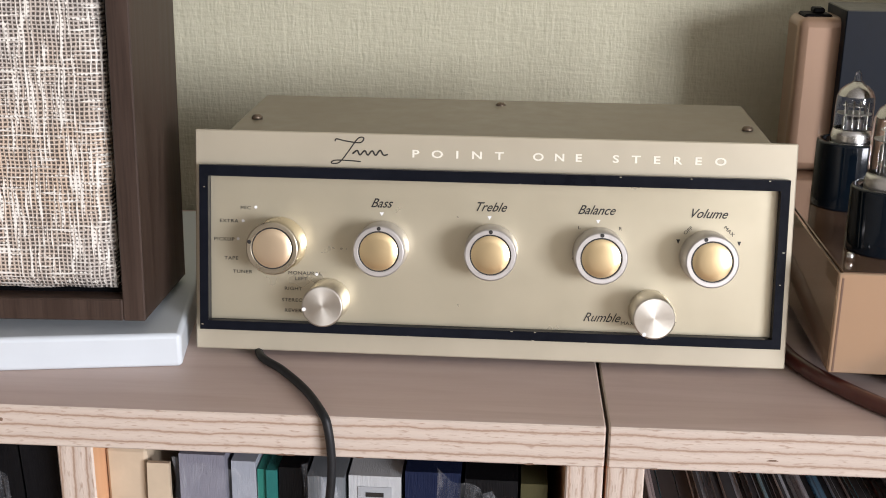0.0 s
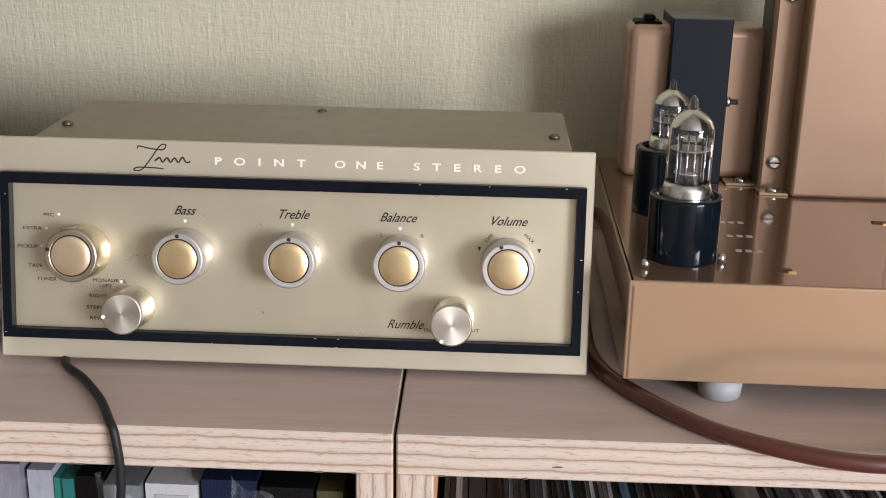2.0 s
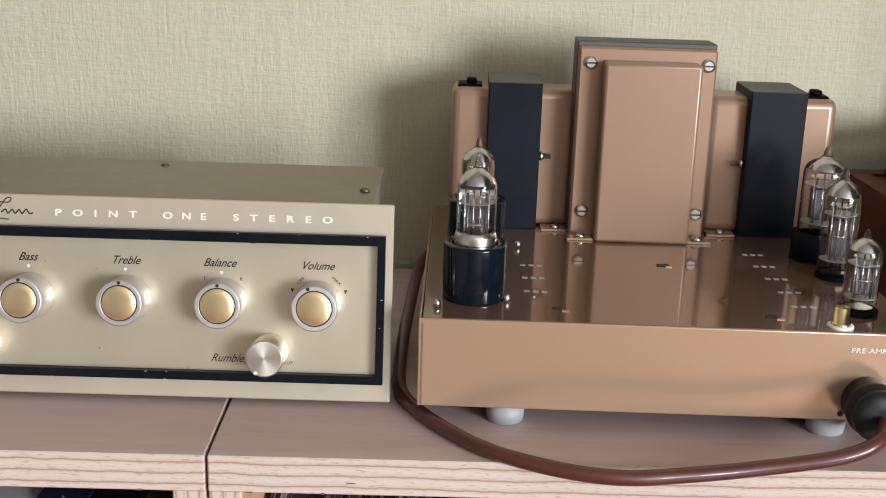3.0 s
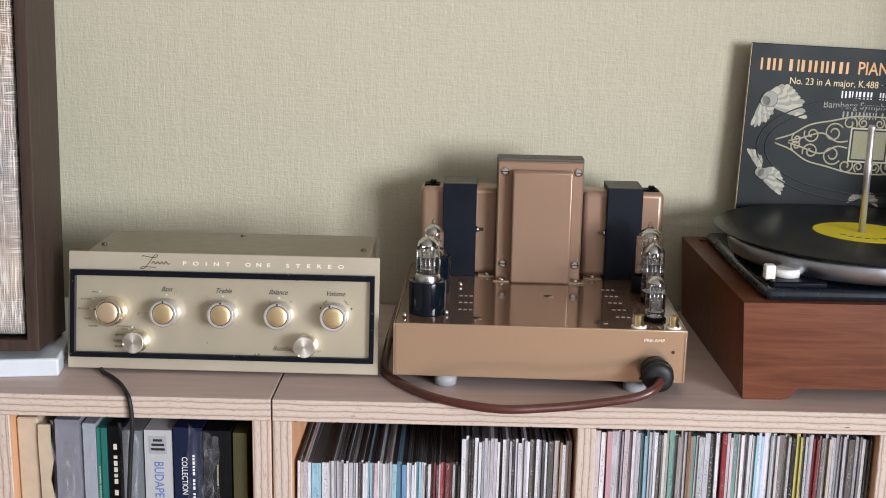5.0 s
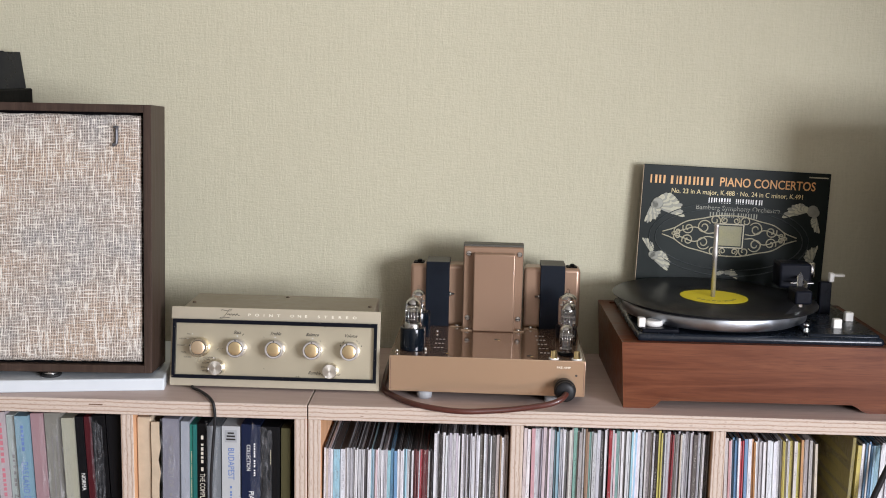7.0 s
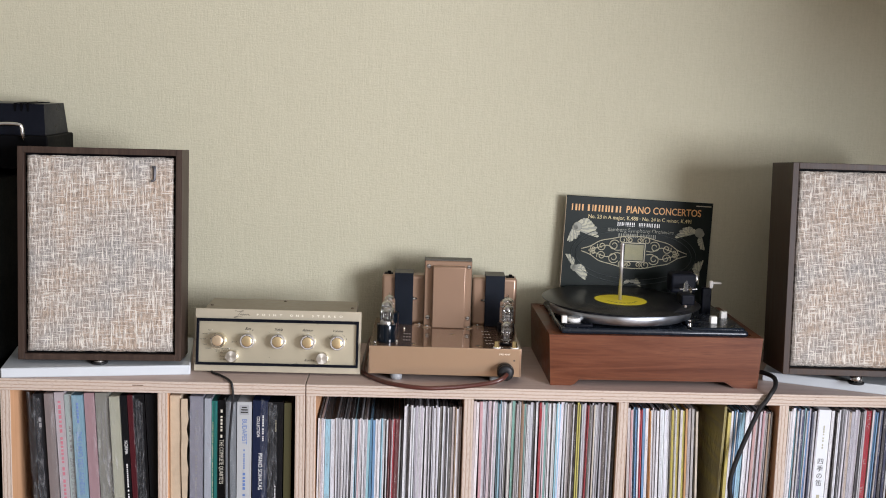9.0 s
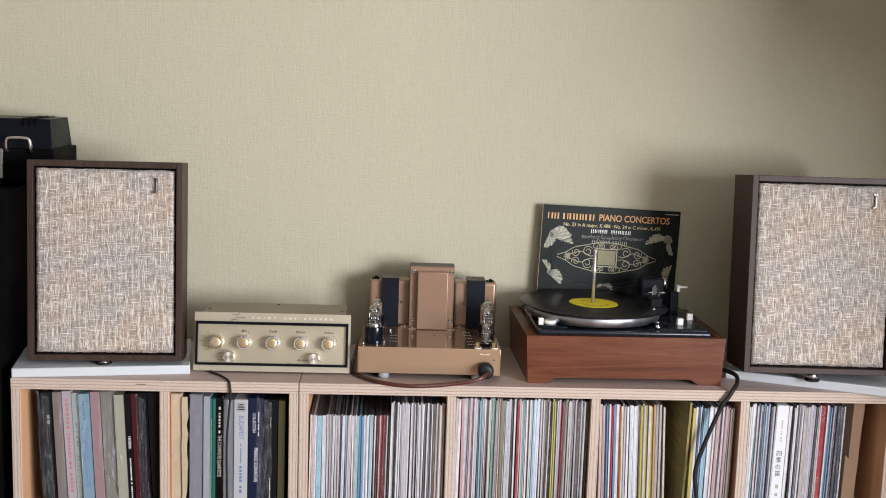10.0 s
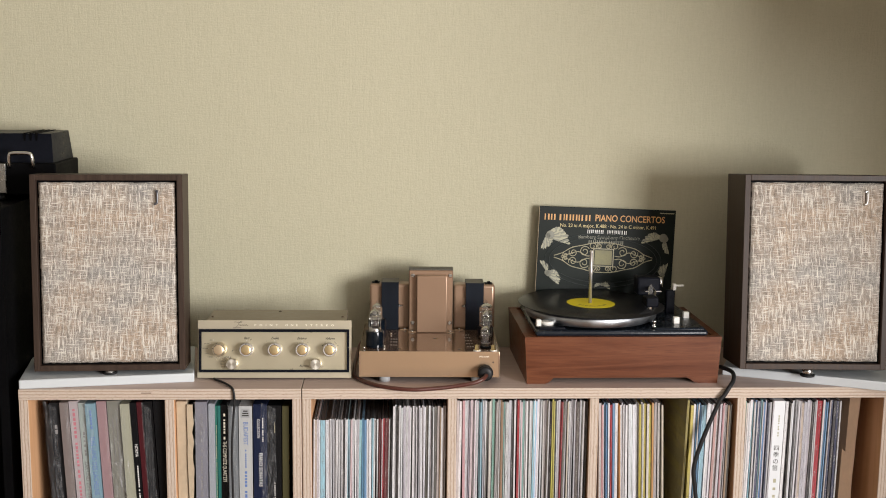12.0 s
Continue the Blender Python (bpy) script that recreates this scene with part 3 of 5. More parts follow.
def loudspeaker(m, label, badge_tone, depth):
    """Origin: lower left corner of the cloth; x along the front, z up it."""
    cw, ch, rim, lip = 0.263, 0.3586, 0.0115, 0.0040
    sp = thing("loudspeaker", label, "loudspeaker", m, "bookshelf speakers")
    x0, x1, z0, z1 = -rim - lip, cw + rim + lip, -rim - lip, ch + rim + lip
    for name, bx in (("side_panel", (x0, x0 + rim, -0.004, depth, z0, z1)), ("side_panel", (x1 - rim, x1, -0.004, depth, z0, z1)),
                     ("bottom_panel", (x0 + rim, x1 - rim, -0.004, depth, z0, z0 + rim)), ("top_panel", (x0 + rim, x1 - rim, -0.004, depth, z1 - rim, z1)),
                     ("back_panel", (x0 + rim, x1 - rim, depth - 0.012, depth - 0.001, z0 + rim, z1 - rim))):
        part(name, box(B(), *bx, 0.0007), MAT_CABINET, sp, "dark brown wood-grain panel")
    part("baffle", box(B(), x0 + rim, x1 - rim, 0.010, 0.022, z0 + rim, z1 - rim), MAT_BLACK_MATT, sp)
    nx, nz = 40, 56
    bm = B()
    rnd = random.Random(7)
    grid = []
    for j in range(nz + 1):
        row = []
        for i in range(nx + 1):
            u, v = i / nx, j / nz
            edge = min(u, 1 - u, v, 1 - v)
            y = 0.001 + (0.0035 if edge == 0 else 0.0) - 0.0012 * math.sin(math.pi * u) * math.sin(math.pi * v)
            jag = rnd.uniform(-0.0006, 0.0006) if edge == 0 else 0
            row.append(bm.verts.new((u * cw + jag, y, v * ch + jag)))
        grid.append(row)
    for j in range(nz):
        for i in range(nx):
            bm.faces.new((grid[j][i], grid[j][i + 1], grid[j + 1][i + 1], grid[j + 1][i])).smooth = True
    rim_v = [grid[0][i] for i in range(nx)] + [grid[j][nx] for j in range(nz)] + [grid[nz][i] for i in range(nx, 0, -1)] + [grid[j][0] for j in range(nz, 0, -1)]
    back = [bm.verts.new((v.co.x, 0.010, v.co.z)) for v in rim_v]
    for k in range(len(rim_v)):
        bm.faces.new((rim_v[k], back[k], back[(k + 1) % len(back)], rim_v[(k + 1) % len(rim_v)]))
    grille = part("grille", bm, MAT_CLOTH, sp, "oatmeal slub-weave grille cloth")
    bm = B()
    tube(bm, [(cw - 0.034, -0.003, ch - 0.016), (cw - 0.034, -0.003, ch - 0.037), (cw - 0.036, -0.003, ch - 0.0415), (cw - 0.040, -0.003, ch - 0.0425)], 0.0024, 8, 4)
    box(bm, cw - 0.0385, cw - 0.0315, -0.0045, 0.001, ch - 0.0185, ch - 0.0150, 0.0005)
    part("badge", bm, badge_tone, sp, "small hook-shaped metal badge")
    return sp


slab(-0.549, 0.000, -0.218, 0.052, 0.235, "white slab under a brown loudspeaker")
slab(0.868, 0.098, 1.175, -0.036, 0.22, "white slab under a brown loudspeaker beside the turntable")
loudspeaker(pose(-0.513, 0.040, T + 0.042, math.degrees(-0.0625), 0, 2.6), "dark brown bookshelf speaker with oatmeal cloth grille beside the preamplifier", MAT_ANODE, 0.085)
loudspeaker(pose(0.891, 0.007, T + 0.053, math.degrees(-0.075), 0, -2.0), "dark brown bookshelf speaker with oatmeal cloth grille beside the turntable", MAT_RING, 0.130)


def speaker_foot(x, y, top, parent_label):
    bm = lathe(B(), [(0.0135, 0), (0.015, 0.0015), (0.015, 0.0035), (0.012, 0.0045)], seg=28)
    ob = part("speaker_foot", bm, MAT_RUBBER)
    ob.matrix_world = pose(x, y, T + 0.0185)
    part("steel_dome", lathe(B(), [(0.0115, 0.0046), (0.0112, top * 0.6), (0.0095, top * 0.85), (0.006, top)], seg=28), MAT_STEEL, ob, "bright steel dome")
    return tagged(ob, parent_label, "foot")


speaker_foot(-0.385, 0.052, 0.0090, "black round foot with steel dome between speaker and white slab")
speaker_foot(1.02, 0.020, 0.0195, "black round foot with steel dome between speaker and white slab")

# ---- preamplifier ----
PW, PH = 0.303, 0.1140
pre = thing("preamplifier", "champagne gold valve preamplifier with seven metal knobs", "preamplifier",
            pose(-0.215, 0.069, T + 0.004, 0, 0, math.degrees(-0.0088)) @ Matrix.Scale(1.026, 4))
LEAN = 0.175          # the sloping front
FACE = Matrix.Rotation(-LEAN, 4, "X")
part("front_panel", box(B(), 0, PW, 0, 0.0025, 0, PH, 0.0006), MAT_CHAMP, pre, "champagne enamelled front panel").matrix_local = FACE
front = part("dial_glass_backing", box(B(), 0.004, PW - 0.004, 0.0026, 0.0046, 0.011, 0.097), MAT_BLACK_MATT, pre)
front.matrix_local = FACE
bm = B()
side = [(0.0075, 0.020), (0.0205, 0.1105), (0.1180, 0.1125), (0.1180, 0.012), (0.02, 0.012)]
for x0, x1 in ((0.0155, PW - 0.0110),):
    a = [bm.verts.new((x0, y, z)) for y, z in side]
    b = [bm.verts.new((x1, y, z)) for y, z in side]
    bm.faces.new(a)
    bm.faces.new(list(reversed(b)))
    for k in range(5):
        bm.faces.new((a[k], b[k], b[(k + 1) % 5], a[(k + 1) % 5]))
bmesh.ops.recalc_face_normals(bm, faces=bm.faces[:])
bmesh.ops.bevel(bm, geom=bm.edges[:], offset=0.0012, segments=2, profile=0.5, affect="EDGES")
part("case", bm, MAT_CASE, pre, "taupe enamelled steel case")
for u, w in ((0.0245, 0.054), (0.154, 0.104), (0.284, 0.054)):
    part("screw", lathe(B(), [(0.0030, 0), (0.0030, 0.0008), (0.0022, 0.002), (0.0008, 0.0024)], (u, w, 0.1115), seg=16), MAT_SCREW, pre)
for u in (0.05, 0.25):
    for w in (0.028, 0.105):
        part("foot", lathe(B(), [(0.008, -0.0039), (0.009, 0.013)], (u, w, 0.0), seg=20), MAT_RUBBER, pre)
# black bezel: four mitred bars, slightly chipped
o0, o1, p0, p1 = 0.0039, 0.2988, 0.0116, 0.0964
i0, i1, q0, q1 = 0.0084, 0.2944, 0.0164, 0.0909
bars = (((o0, p1), (o1, p1), (i1, q1), (i0, q1)), ((o0, p0), (i0, q0), (i1, q0), (o1, p0)), ((o0, p0), (o0, p1), (i0, q1), (i0, q0)), ((o1, p0), (i1, q0), (i1, q1), (o1, p1)))
for pts in bars:
    bm = B()
    extrude_outline(bm, pts, -0.0068, 0.0)
    part("bezel_bar", bm, MAT_BLACK, pre, "chipped black bezel").matrix_local = FACE
rnd = random.Random(3)
for k in range(13):
    horizontal = rnd.random() < 0.8
    u = rnd.uniform(o0, o1) if horizontal else rnd.choice((o0, i1)) + rnd.uniform(0.0002, 0.004)
    v = rnd.choice((p0 + 0.0002, q1, p0 + 0.0044, p1 - 0.0006)) if horizontal else rnd.uniform(p0, p1)
    r = rnd.uniform(0.00015, 0.00035)
    part("paint_chip", box(B(), u - r * 1.6, u + r * 1.6, -0.00695, -0.0066, v - r * 0.6, v + r * 0.6), MAT_CHAMP, pre).matrix_local = FACE
dial = part("dial_plate", box(B(), i0 + 0.0001, i1 - 0.0001, -0.0012, 0.0, q0 + 0.0001, q1 - 0.0001), MAT_DIAL, pre, "pale gold dial plate behind black bezel")
dial.matrix_local = FACE


def knob(u, v, r, h, disc, ring, pointer, face=True):
    """A turned knob on the dial, axis towards the room."""
    prof = [(r * 1.03, 0.0), (r * 1.03, 0.001), (r, 0.002), (r, h - 0.0010), (r - 0.0008, h)]
    prof += [(r * 0.80, h), (r * 0.79, h - 0.0008)] if face else [(0.0006, h)]
    k = part("knob", lathe(B(), prof, (0, 0, 0), ROUND, 44, cap=True), ring, pre)
    k.matrix_local = FACE @ Matrix.Translation((u, -0.0012, v))
    for p in k.data.polygons:
        p.use_smooth = len(p.vertices) == 4 and abs(p.normal.y) < 0.9
    if face:
        # black disc paints the shadow in the gap round the inlay
        part("recess", lathe(B(), [(r * 0.785, 0.0), (r * 0.78, 0.00012)], (0, -h + 0.00075, 0), ROUND, 36), MAT_INK, k)
        inlay = part("inlay", lathe(B(), [(r * 0.735, 0.0), (r * 0.731, 0.0001), (r * 0.729, 0.00011), (r * 0.727, 0.00013), (r * 0.45, 0.00075), (r * 0.2, 0.0010), (r * 0.02, 0.00105)], (0, 0, 0), ROUND, 36), disc, k, "gilt disc")
        inlay.matrix_local = Matrix.Translation((0, -h + 0.00055, 0))
    a = radians(pointer)
    part("pointer_dot", lathe(B(), [(0.0010, 0), (0.0010, 0.0002)], (0, 0, 0), Matrix.Translation((0.88 * r * math.sin(a), -h, 0.88 * r * math.cos(a))) @ ROUND, 12), MAT_INK if face else MAT_WHITE_INK, k)
    return k


KV = 0.0566
knob(0.0443, KV, 0.0134, 0.0195, MAT_PALEGOLD, MAT_ALU_WARM, -75)
knob(0.0975, KV, 0.0130, 0.0190, MAT_GOLD, MAT_RING, 0)
knob(0.1528, KV, 0.0130, 0.0190, MAT_GOLD, MAT_RING, 0)
knob(0.2071, KV, 0.0130, 0.0190, MAT_GOLD, MAT_RING, 0)
knob(0.2607, KV, 0.0130, 0.0190, MAT_GOLD, MAT_RING, -18)
knob(0.0700, 0.0285, 0.0105, 0.0215, MAT_GOLD, MAT_TURNED, -100, False)
knob(0.2338, 0.0282, 0.0105, 0.0215, MAT_GOLD, MAT_TURNED, -150, False)


def on_panel(u, v, y=-0.0013):
    return Matrix.Translation((u, y, v)) @ FRONT


for words, u, v in (("Bass", 0.0961, 0.0787), ("Treble", 0.1514, 0.0783), ("Balance", 0.2047, 0.0783), ("Volume", 0.2601, 0.0781), ("Rumble", 0.2094, 0.0236)):
    lettering("script_caption", words, 0.0066 if u < 0.2095 or u > 0.22 else 0.0056, on_panel(u, v), MAT_INK, dial, 0.5, 0.92, bold=0.0 if words == "Rumble" else 0.00005)
for words, u, v in (("MIC", 0.0265, 0.0745), ("EXTRA", 0.0178, 0.0675), ("PICKUP", 0.0153, 0.0580), ("TAPE", 0.0190, 0.0482), ("TUNER", 0.0249, 0.0413),
                    ("MONAURAL", 0.0574, 0.0415), ("LEFT", 0.0554, 0.0386), ("RIGHT", 0.0514, 0.0333), ("STEREO", 0.0509, 0.0273), ("REVERSE", 0.0529, 0.0218),
                    ("MAX", 0.2228, 0.0212), ("CUT", 0.2444, 0.0217), ("L", 0.1968, 0.0694), ("R", 0.2173, 0.0694)):
    lettering("caption", words, 0.0025, on_panel(u, v), MAT_INK, dial, 0, 1.2, 1.1)
for words, u, v, a in (("OFF", 0.2510, 0.0695, 42), ("MAX", 0.2712, 0.0698, -42)):
    lettering("caption", words, 0.0024, on_panel(u, v) @ Matrix.Rotation(radians(a), 4, "Z"), MAT_INK, dial, 0, 1.25)
for u, v, a in ((0.2463, 0.0650, 60), (0.2765, 0.0648, -60)):
    bm = B()
    bm.faces.new([bm.verts.new(Vector(p)) for p in ((-0.0010, 0, 0), (0.0010, 0, 0), (0, 0, -0.0024))])
    ob = part("arrow_mark", bm, MAT_INK, dial)
    ob.matrix_local = Matrix.Translation((u, -0.0014, v))
for u, v in ((0.0967, 0.0733), (0.1515, 0.0730), (0.2061, 0.0727)):
    bm = B()
    bm.faces.new([bm.verts.new(Vector(p)) for p in ((-0.0011, 0, 0.0009), (0, 0, -0.0011), (0.0011, 0, 0.0009))])
    ob = part("index_mark", bm, MAT_WHITE_INK, dial)
    ob.matrix_local = Matrix.Translation((u, -0.0014, v))
for u, v in ((0.0318, 0.0750), (0.0252, 0.0677), (0.0226, 0.0584), (0.0635, 0.0412)):
    part("index_mark", lathe(B(), [(0.0008, 0), (0.0008, 0.0002)], (0, 0, 0), Matrix.Translation((u, -0.0013, v)) @ ROUND, 10), MAT_WHITE_INK, dial)
for words, u in (("POINT", 0.1345), ("ONE", 0.1845), ("STEREO", 0.2402)):
    lettering("raised_word", words, 0.0053, FACE @ on_panel(u, 0.1041, -0.0001), MAT_CREAM_INK, pre, 0, 1.40 if words != "ONE" else 1.33, 2.65 if words != "ONE" else 2.4, bold=0.0001)
# the maker's signature, as a plain flourish
bm = B()
for pts, r in (([(0.0722, 0.1096), (0.0730, 0.1108), (0.0780, 0.1098), (0.0850, 0.1092), (0.0868, 0.1116), (0.0838, 0.1112), (0.0790, 0.1045), (0.0745, 0.0990), (0.0705, 0.0985), (0.0722, 0.1000), (0.0800, 0.1000), (0.0855, 0.0996)], 0.00034),
               ([(0.0812, 0.1036), (0.0836, 0.1052), (0.0850, 0.1030), (0.0874, 0.1052), (0.0890, 0.1030), (0.0912, 0.1052), (0.0930, 0.1030), (0.0952, 0.1056), (0.0970, 0.1032), (0.0992, 0.1036)], 0.00042)):
    tube(bm, [(u, -0.0001, v) for u, v in pts], r, 5, 6)
part("signature_mark", bm, MAT_INK, pre, "flowing black signature mark").matrix_local = FACE

# ---- valve power amplifier ----
amp = thing("valve_amplifier", "bronze enamelled valve power amplifier on grey rubber feet", "amplifier", pose(0.112, 0.046, T, 0, 0, math.degrees(-0.0234)) @ Matrix.Scale(1.025, 4))
AW, AD, A0, A1 = 0.2765, 0.255, 0.0115, 0.0630
bm = B()
box(bm, 0.0, AW, 0.0, 0.0016, A0, A1, 0.0007, 2)
part("front_plate", bm, MAT_BRONZE_LIT, amp, "bronze enamelled chassis front")
for u in (0.0021, AW - 0.0021):
    part("fold_seam", box(B(), u - 0.0005, u + 0.0005, -0.0002, 0.0008, A0 + 0.001, A1 - 0.0025), MAT_SPLIT, amp, "dark folded seam")
bm = B()
box(bm, 0.0, 0.0016, 0.0022, AD, A0, A1 - 0.0005, 0.0004)
part("side_plate", bm, MAT_BRONZE_LIT, amp)
bm = B()
box(bm, AW - 0.0016, AW, 0.0022, AD, A0, A1 - 0.0005, 0.0004)
part("side_plate", bm, MAT_BRONZE_LIT, amp)
part("rear_plate", box(B(), 0.002, AW - 0.002, AD - 0.0016, AD, A0, A1 - 0.002), MAT_BRONZE_LIT, amp)
part("bottom_plate", box(B(), 0.002, AW - 0.002, 0.002, AD - 0.002, A0, A0 + 0.0015), MAT_BLACK_MATT, amp)
deck = part("chassis_top", box(B(), 0.002, AW - 0.002, 0.0018, AD - 0.0018, A1 - 0.0016, A1, 0.0004), MAT_BRONZE_TOP_SHADED, amp, "glossy bronze chassis top")
for u, w in ((0.05, 0.012), (AW - 0.045, 0.012), (0.05, AD - 0.03), (AW - 0.05, AD - 0.03)):
    part("foot", lathe(B(), [(0.0095, 0.0), (0.0105, 0.001), (0.0115, A0)], (u, w, 0.0), seg=24), MAT_GREY_FOOT, amp, "grey rubber foot")


def choke(u0, u1, lam0, lam1, w0, w1, top):
    """An output transformer: end bells round a dark iron stack."""
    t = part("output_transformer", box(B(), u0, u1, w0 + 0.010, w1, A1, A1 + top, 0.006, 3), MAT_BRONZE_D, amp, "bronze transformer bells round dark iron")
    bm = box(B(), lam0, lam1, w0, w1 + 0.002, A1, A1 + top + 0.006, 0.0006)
    # upward faces take the greyer tone, the rest near-black
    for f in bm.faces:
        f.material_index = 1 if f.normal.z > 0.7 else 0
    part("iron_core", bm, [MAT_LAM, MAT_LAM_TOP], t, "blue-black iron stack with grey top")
    inner = lam1 if lam0 - u0 < u1 - lam1 else lam0
    s = 1 if inner == lam1 else -1
    bm = lathe(B(), [(0.0033, 0), (0.0033, 0.003), (0.0018, 0.003), (0.0018, 0.008)], (0, 0, 0), Matrix.Translation((inner, w0 + 0.006, A1 + top * 0.53)) @ Matrix.Rotation(s * math.pi / 2, 4, "Y"), 6)
    part("bolt", bm, MAT_STEEL, t)
    x = (inner + (u1 if s > 0 else u0)) / 2
    part("lug", box(B(), x - 0.010, x + 0.010, w0 - 0.004, w0 + 0.012, A1, A1 + 0.0016, 0.0004), MAT_BRONZE_LIT, t)
    part("bolt", lathe(B(), [(0.0035, 0), (0.003, 0.002), (0.001, 0.0026)], (x, w0 + 0.001, A1 + 0.0016), seg=12), MAT_STEEL, t)
    xo = u0 + 0.013 if s > 0 else u1 - 0.013
    bm = B()
    box(bm, xo - 0.009, xo + 0.008, w0 + 0.016, w0 + 0.036, A1 + top - 0.004, A1 + top + 0.0015, 0.001)
    box(bm, xo - 0.003, xo + 0.004, w0 + 0.020, w0 + 0.030, A1 + top + 0.0015, A1 + top + 0.005, 0.001)
    part("terminal_block", bm, MAT_BLACK_MATT, t)
    return t


choke(0.0127, 0.1010, 0.0380, 0.0745, 0.192, 0.240, 0.097)
choke(0.1905, 0.2790, 0.2165, 0.2545, 0.192, 0.240, 0.096)
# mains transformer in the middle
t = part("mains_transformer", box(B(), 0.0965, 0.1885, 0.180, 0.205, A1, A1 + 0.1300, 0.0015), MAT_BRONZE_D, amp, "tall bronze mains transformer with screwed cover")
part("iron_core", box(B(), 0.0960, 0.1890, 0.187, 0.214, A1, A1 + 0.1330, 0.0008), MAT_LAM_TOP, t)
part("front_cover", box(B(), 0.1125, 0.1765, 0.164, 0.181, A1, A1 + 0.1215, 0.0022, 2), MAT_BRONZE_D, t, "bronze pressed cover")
for u in (0.1045, 0.1825):
    for z in (0.1195, 0.018):
        sc = part("screw", lathe(B(), [(0.0045, 0), (0.0045, 0.001), (0.003, 0.0026)], (0, 0, 0), Matrix.Translation((u, 0.180, A1 + z)) @ ROUND, 20), MAT_STEEL, t)
        part("slot", box(B(), u - 0.0036, u + 0.0036, 0.180 - 0.0028, 0.180 - 0.0022, A1 + z - 0.0005, A1 + z + 0.0005), MAT_INK, sc)
for u in (0.1035, 0.1835):
    part("lug", box(B(), u - 0.009, u + 0.009, 0.167, 0.183, A1, A1 + 0.0016, 0.0004), MAT_BRONZE_LIT, t)
    part("bolt", lathe(B(), [(0.0042, 0), (0.0036, 0.002), (0.001, 0.0028)], (u, 0.172, A1 + 0.0016), seg=14), MAT_STEEL, t)


def valve(u, w, z0, r, h, base=None, base_r=0.0, label="clear glass valve with silvered top"):
    """A miniature valve: glass envelope with a pip, anode and getter inside, pins below."""
    v = part("valve", lathe(B(), [(r * 0.86, 0.0), (r, 0.002), (r, h * 0.68), (r * 0.97, h * 0.74), (r * 0.84, h * 0.80), (r * 0.60, h * 0.845), (r * 0.34, h * 0.875), (r * 0.20, h * 0.90), (r * 0.17, h * 0.96), (r * 0.06, h)], (u, w, z0), seg=28), MAT_GLASS, amp, label)
    bm = B()
    box(bm, u - r * 0.50, u + r * 0.50, w - r * 0.30, w + r * 0.30, z0 + h * 0.16, z0 + h * 0.52, 0.0008)
    for s in (-1, 1):
        lathe(bm, [(0.0006, 0), (0.0006, h * 0.6)], (u + s * r * 0.45, w - r * 0.35, z0 + h * 0.06), seg=6)
    part("anode", bm, MAT_ANODE, v)
    for s in (-0.72, -0.2, 0.2, 0.72):
        part("support_rod", lathe(B(), [(0.0005, 0), (0.0005, h * 0.62)], (u + s * r * 0.8, w - r * 0.42, z0 + h * 0.08), seg=6), MAT_CHROME, v)
    for k in (0.64, 0.56, 0.36, 0.12):
        part("mica_disc", lathe(B(), [(r * (0.84 if k in (0.12, 0.56) else 0.6), 0), (r * (0.84 if k in (0.12, 0.56) else 0.6), 0.0005)], (u, w, z0 + h * k), seg=20), MAT_MICA if k in (0.12, 0.56) else MAT_STEEL, v)
    part("getter", lathe(B(), [(r * 0.90, h * 0.745), (r * 0.78, h * 0.795), (r * 0.54, h * 0.838), (r * 0.28, h * 0.868), (r * 0.15, h * 0.885)], (u, w, z0), seg=24, cap=False), MAT_GETTER, v, "silver getter mirror")
    if base_r:
        part("base_can", lathe(B(), [(base_r - 0.0003, 0), (base_r, 0.0004), (base_r, 0.0012), (base_r, base - 0.0014), (base_r - 0.0002, base - 0.0006), (base_r - 0.0008, base - 0.0001), (base_r - 0.0016, base), (base_r - 0.0044, base), (base_r - 0.005, base - 0.0006), (base_r - 0.005, base - 0.006)], (u, w, A1), seg=40), MAT_BLUEBLACK, amp, "glossy blue-black valve skirt")
        part("collar", lathe(B(), [(r * 1.06, base - 0.006), (r * 1.08, base + 0.003), (r * 1.0, base + 0.0065), (r * 0.9, base + 0.0068)], (u, w, A1), seg=28, cap=False), MAT_STEEL, v, "bright steel collar")
    return v


valve(0.0300, 0.041, A1 + 0.022, 0.0113, 0.061, 0.0330, 0.0182)
valve(0.0315, 0.126, A1 + 0.022, 0.0105, 0.055, 0.0380, 0.0185)
valve(0.2500, 0.036, A1 + 0.004, 0.0098, 0.0450)
valve(0.2560, 0.102, A1 + 0.004, 0.0112, 0.0660)
valve(0.2570, 0.144, A1 + 0.018, 0.0140, 0.0570)
part("base_can", lathe(B(), [(0.016, 0), (0.016, 0.018), (0.012, 0.018)], (0.2560, 0.144, A1), seg=32), MAT_BLACK, amp)
for u, w in ((0.250, 0.036), (0.256, 0.102)):
    part("valve_socket", lathe(B(), [(0.0112, 0), (0.0112, 0.0022), (0.0098, 0.0030)], (u, w, A1), seg=24), MAT_BLACK_MATT, amp)
for u, w in ((0.0095, 0.020), (0.0490, 0.033), (0.0600, 0.145)):
    part("bolt", lathe(B(), [(0.0022, 0), (0.0018, 0.004), (0.0007, 0.0045)], (u, w, A1), seg=10), MAT_STEEL, amp)
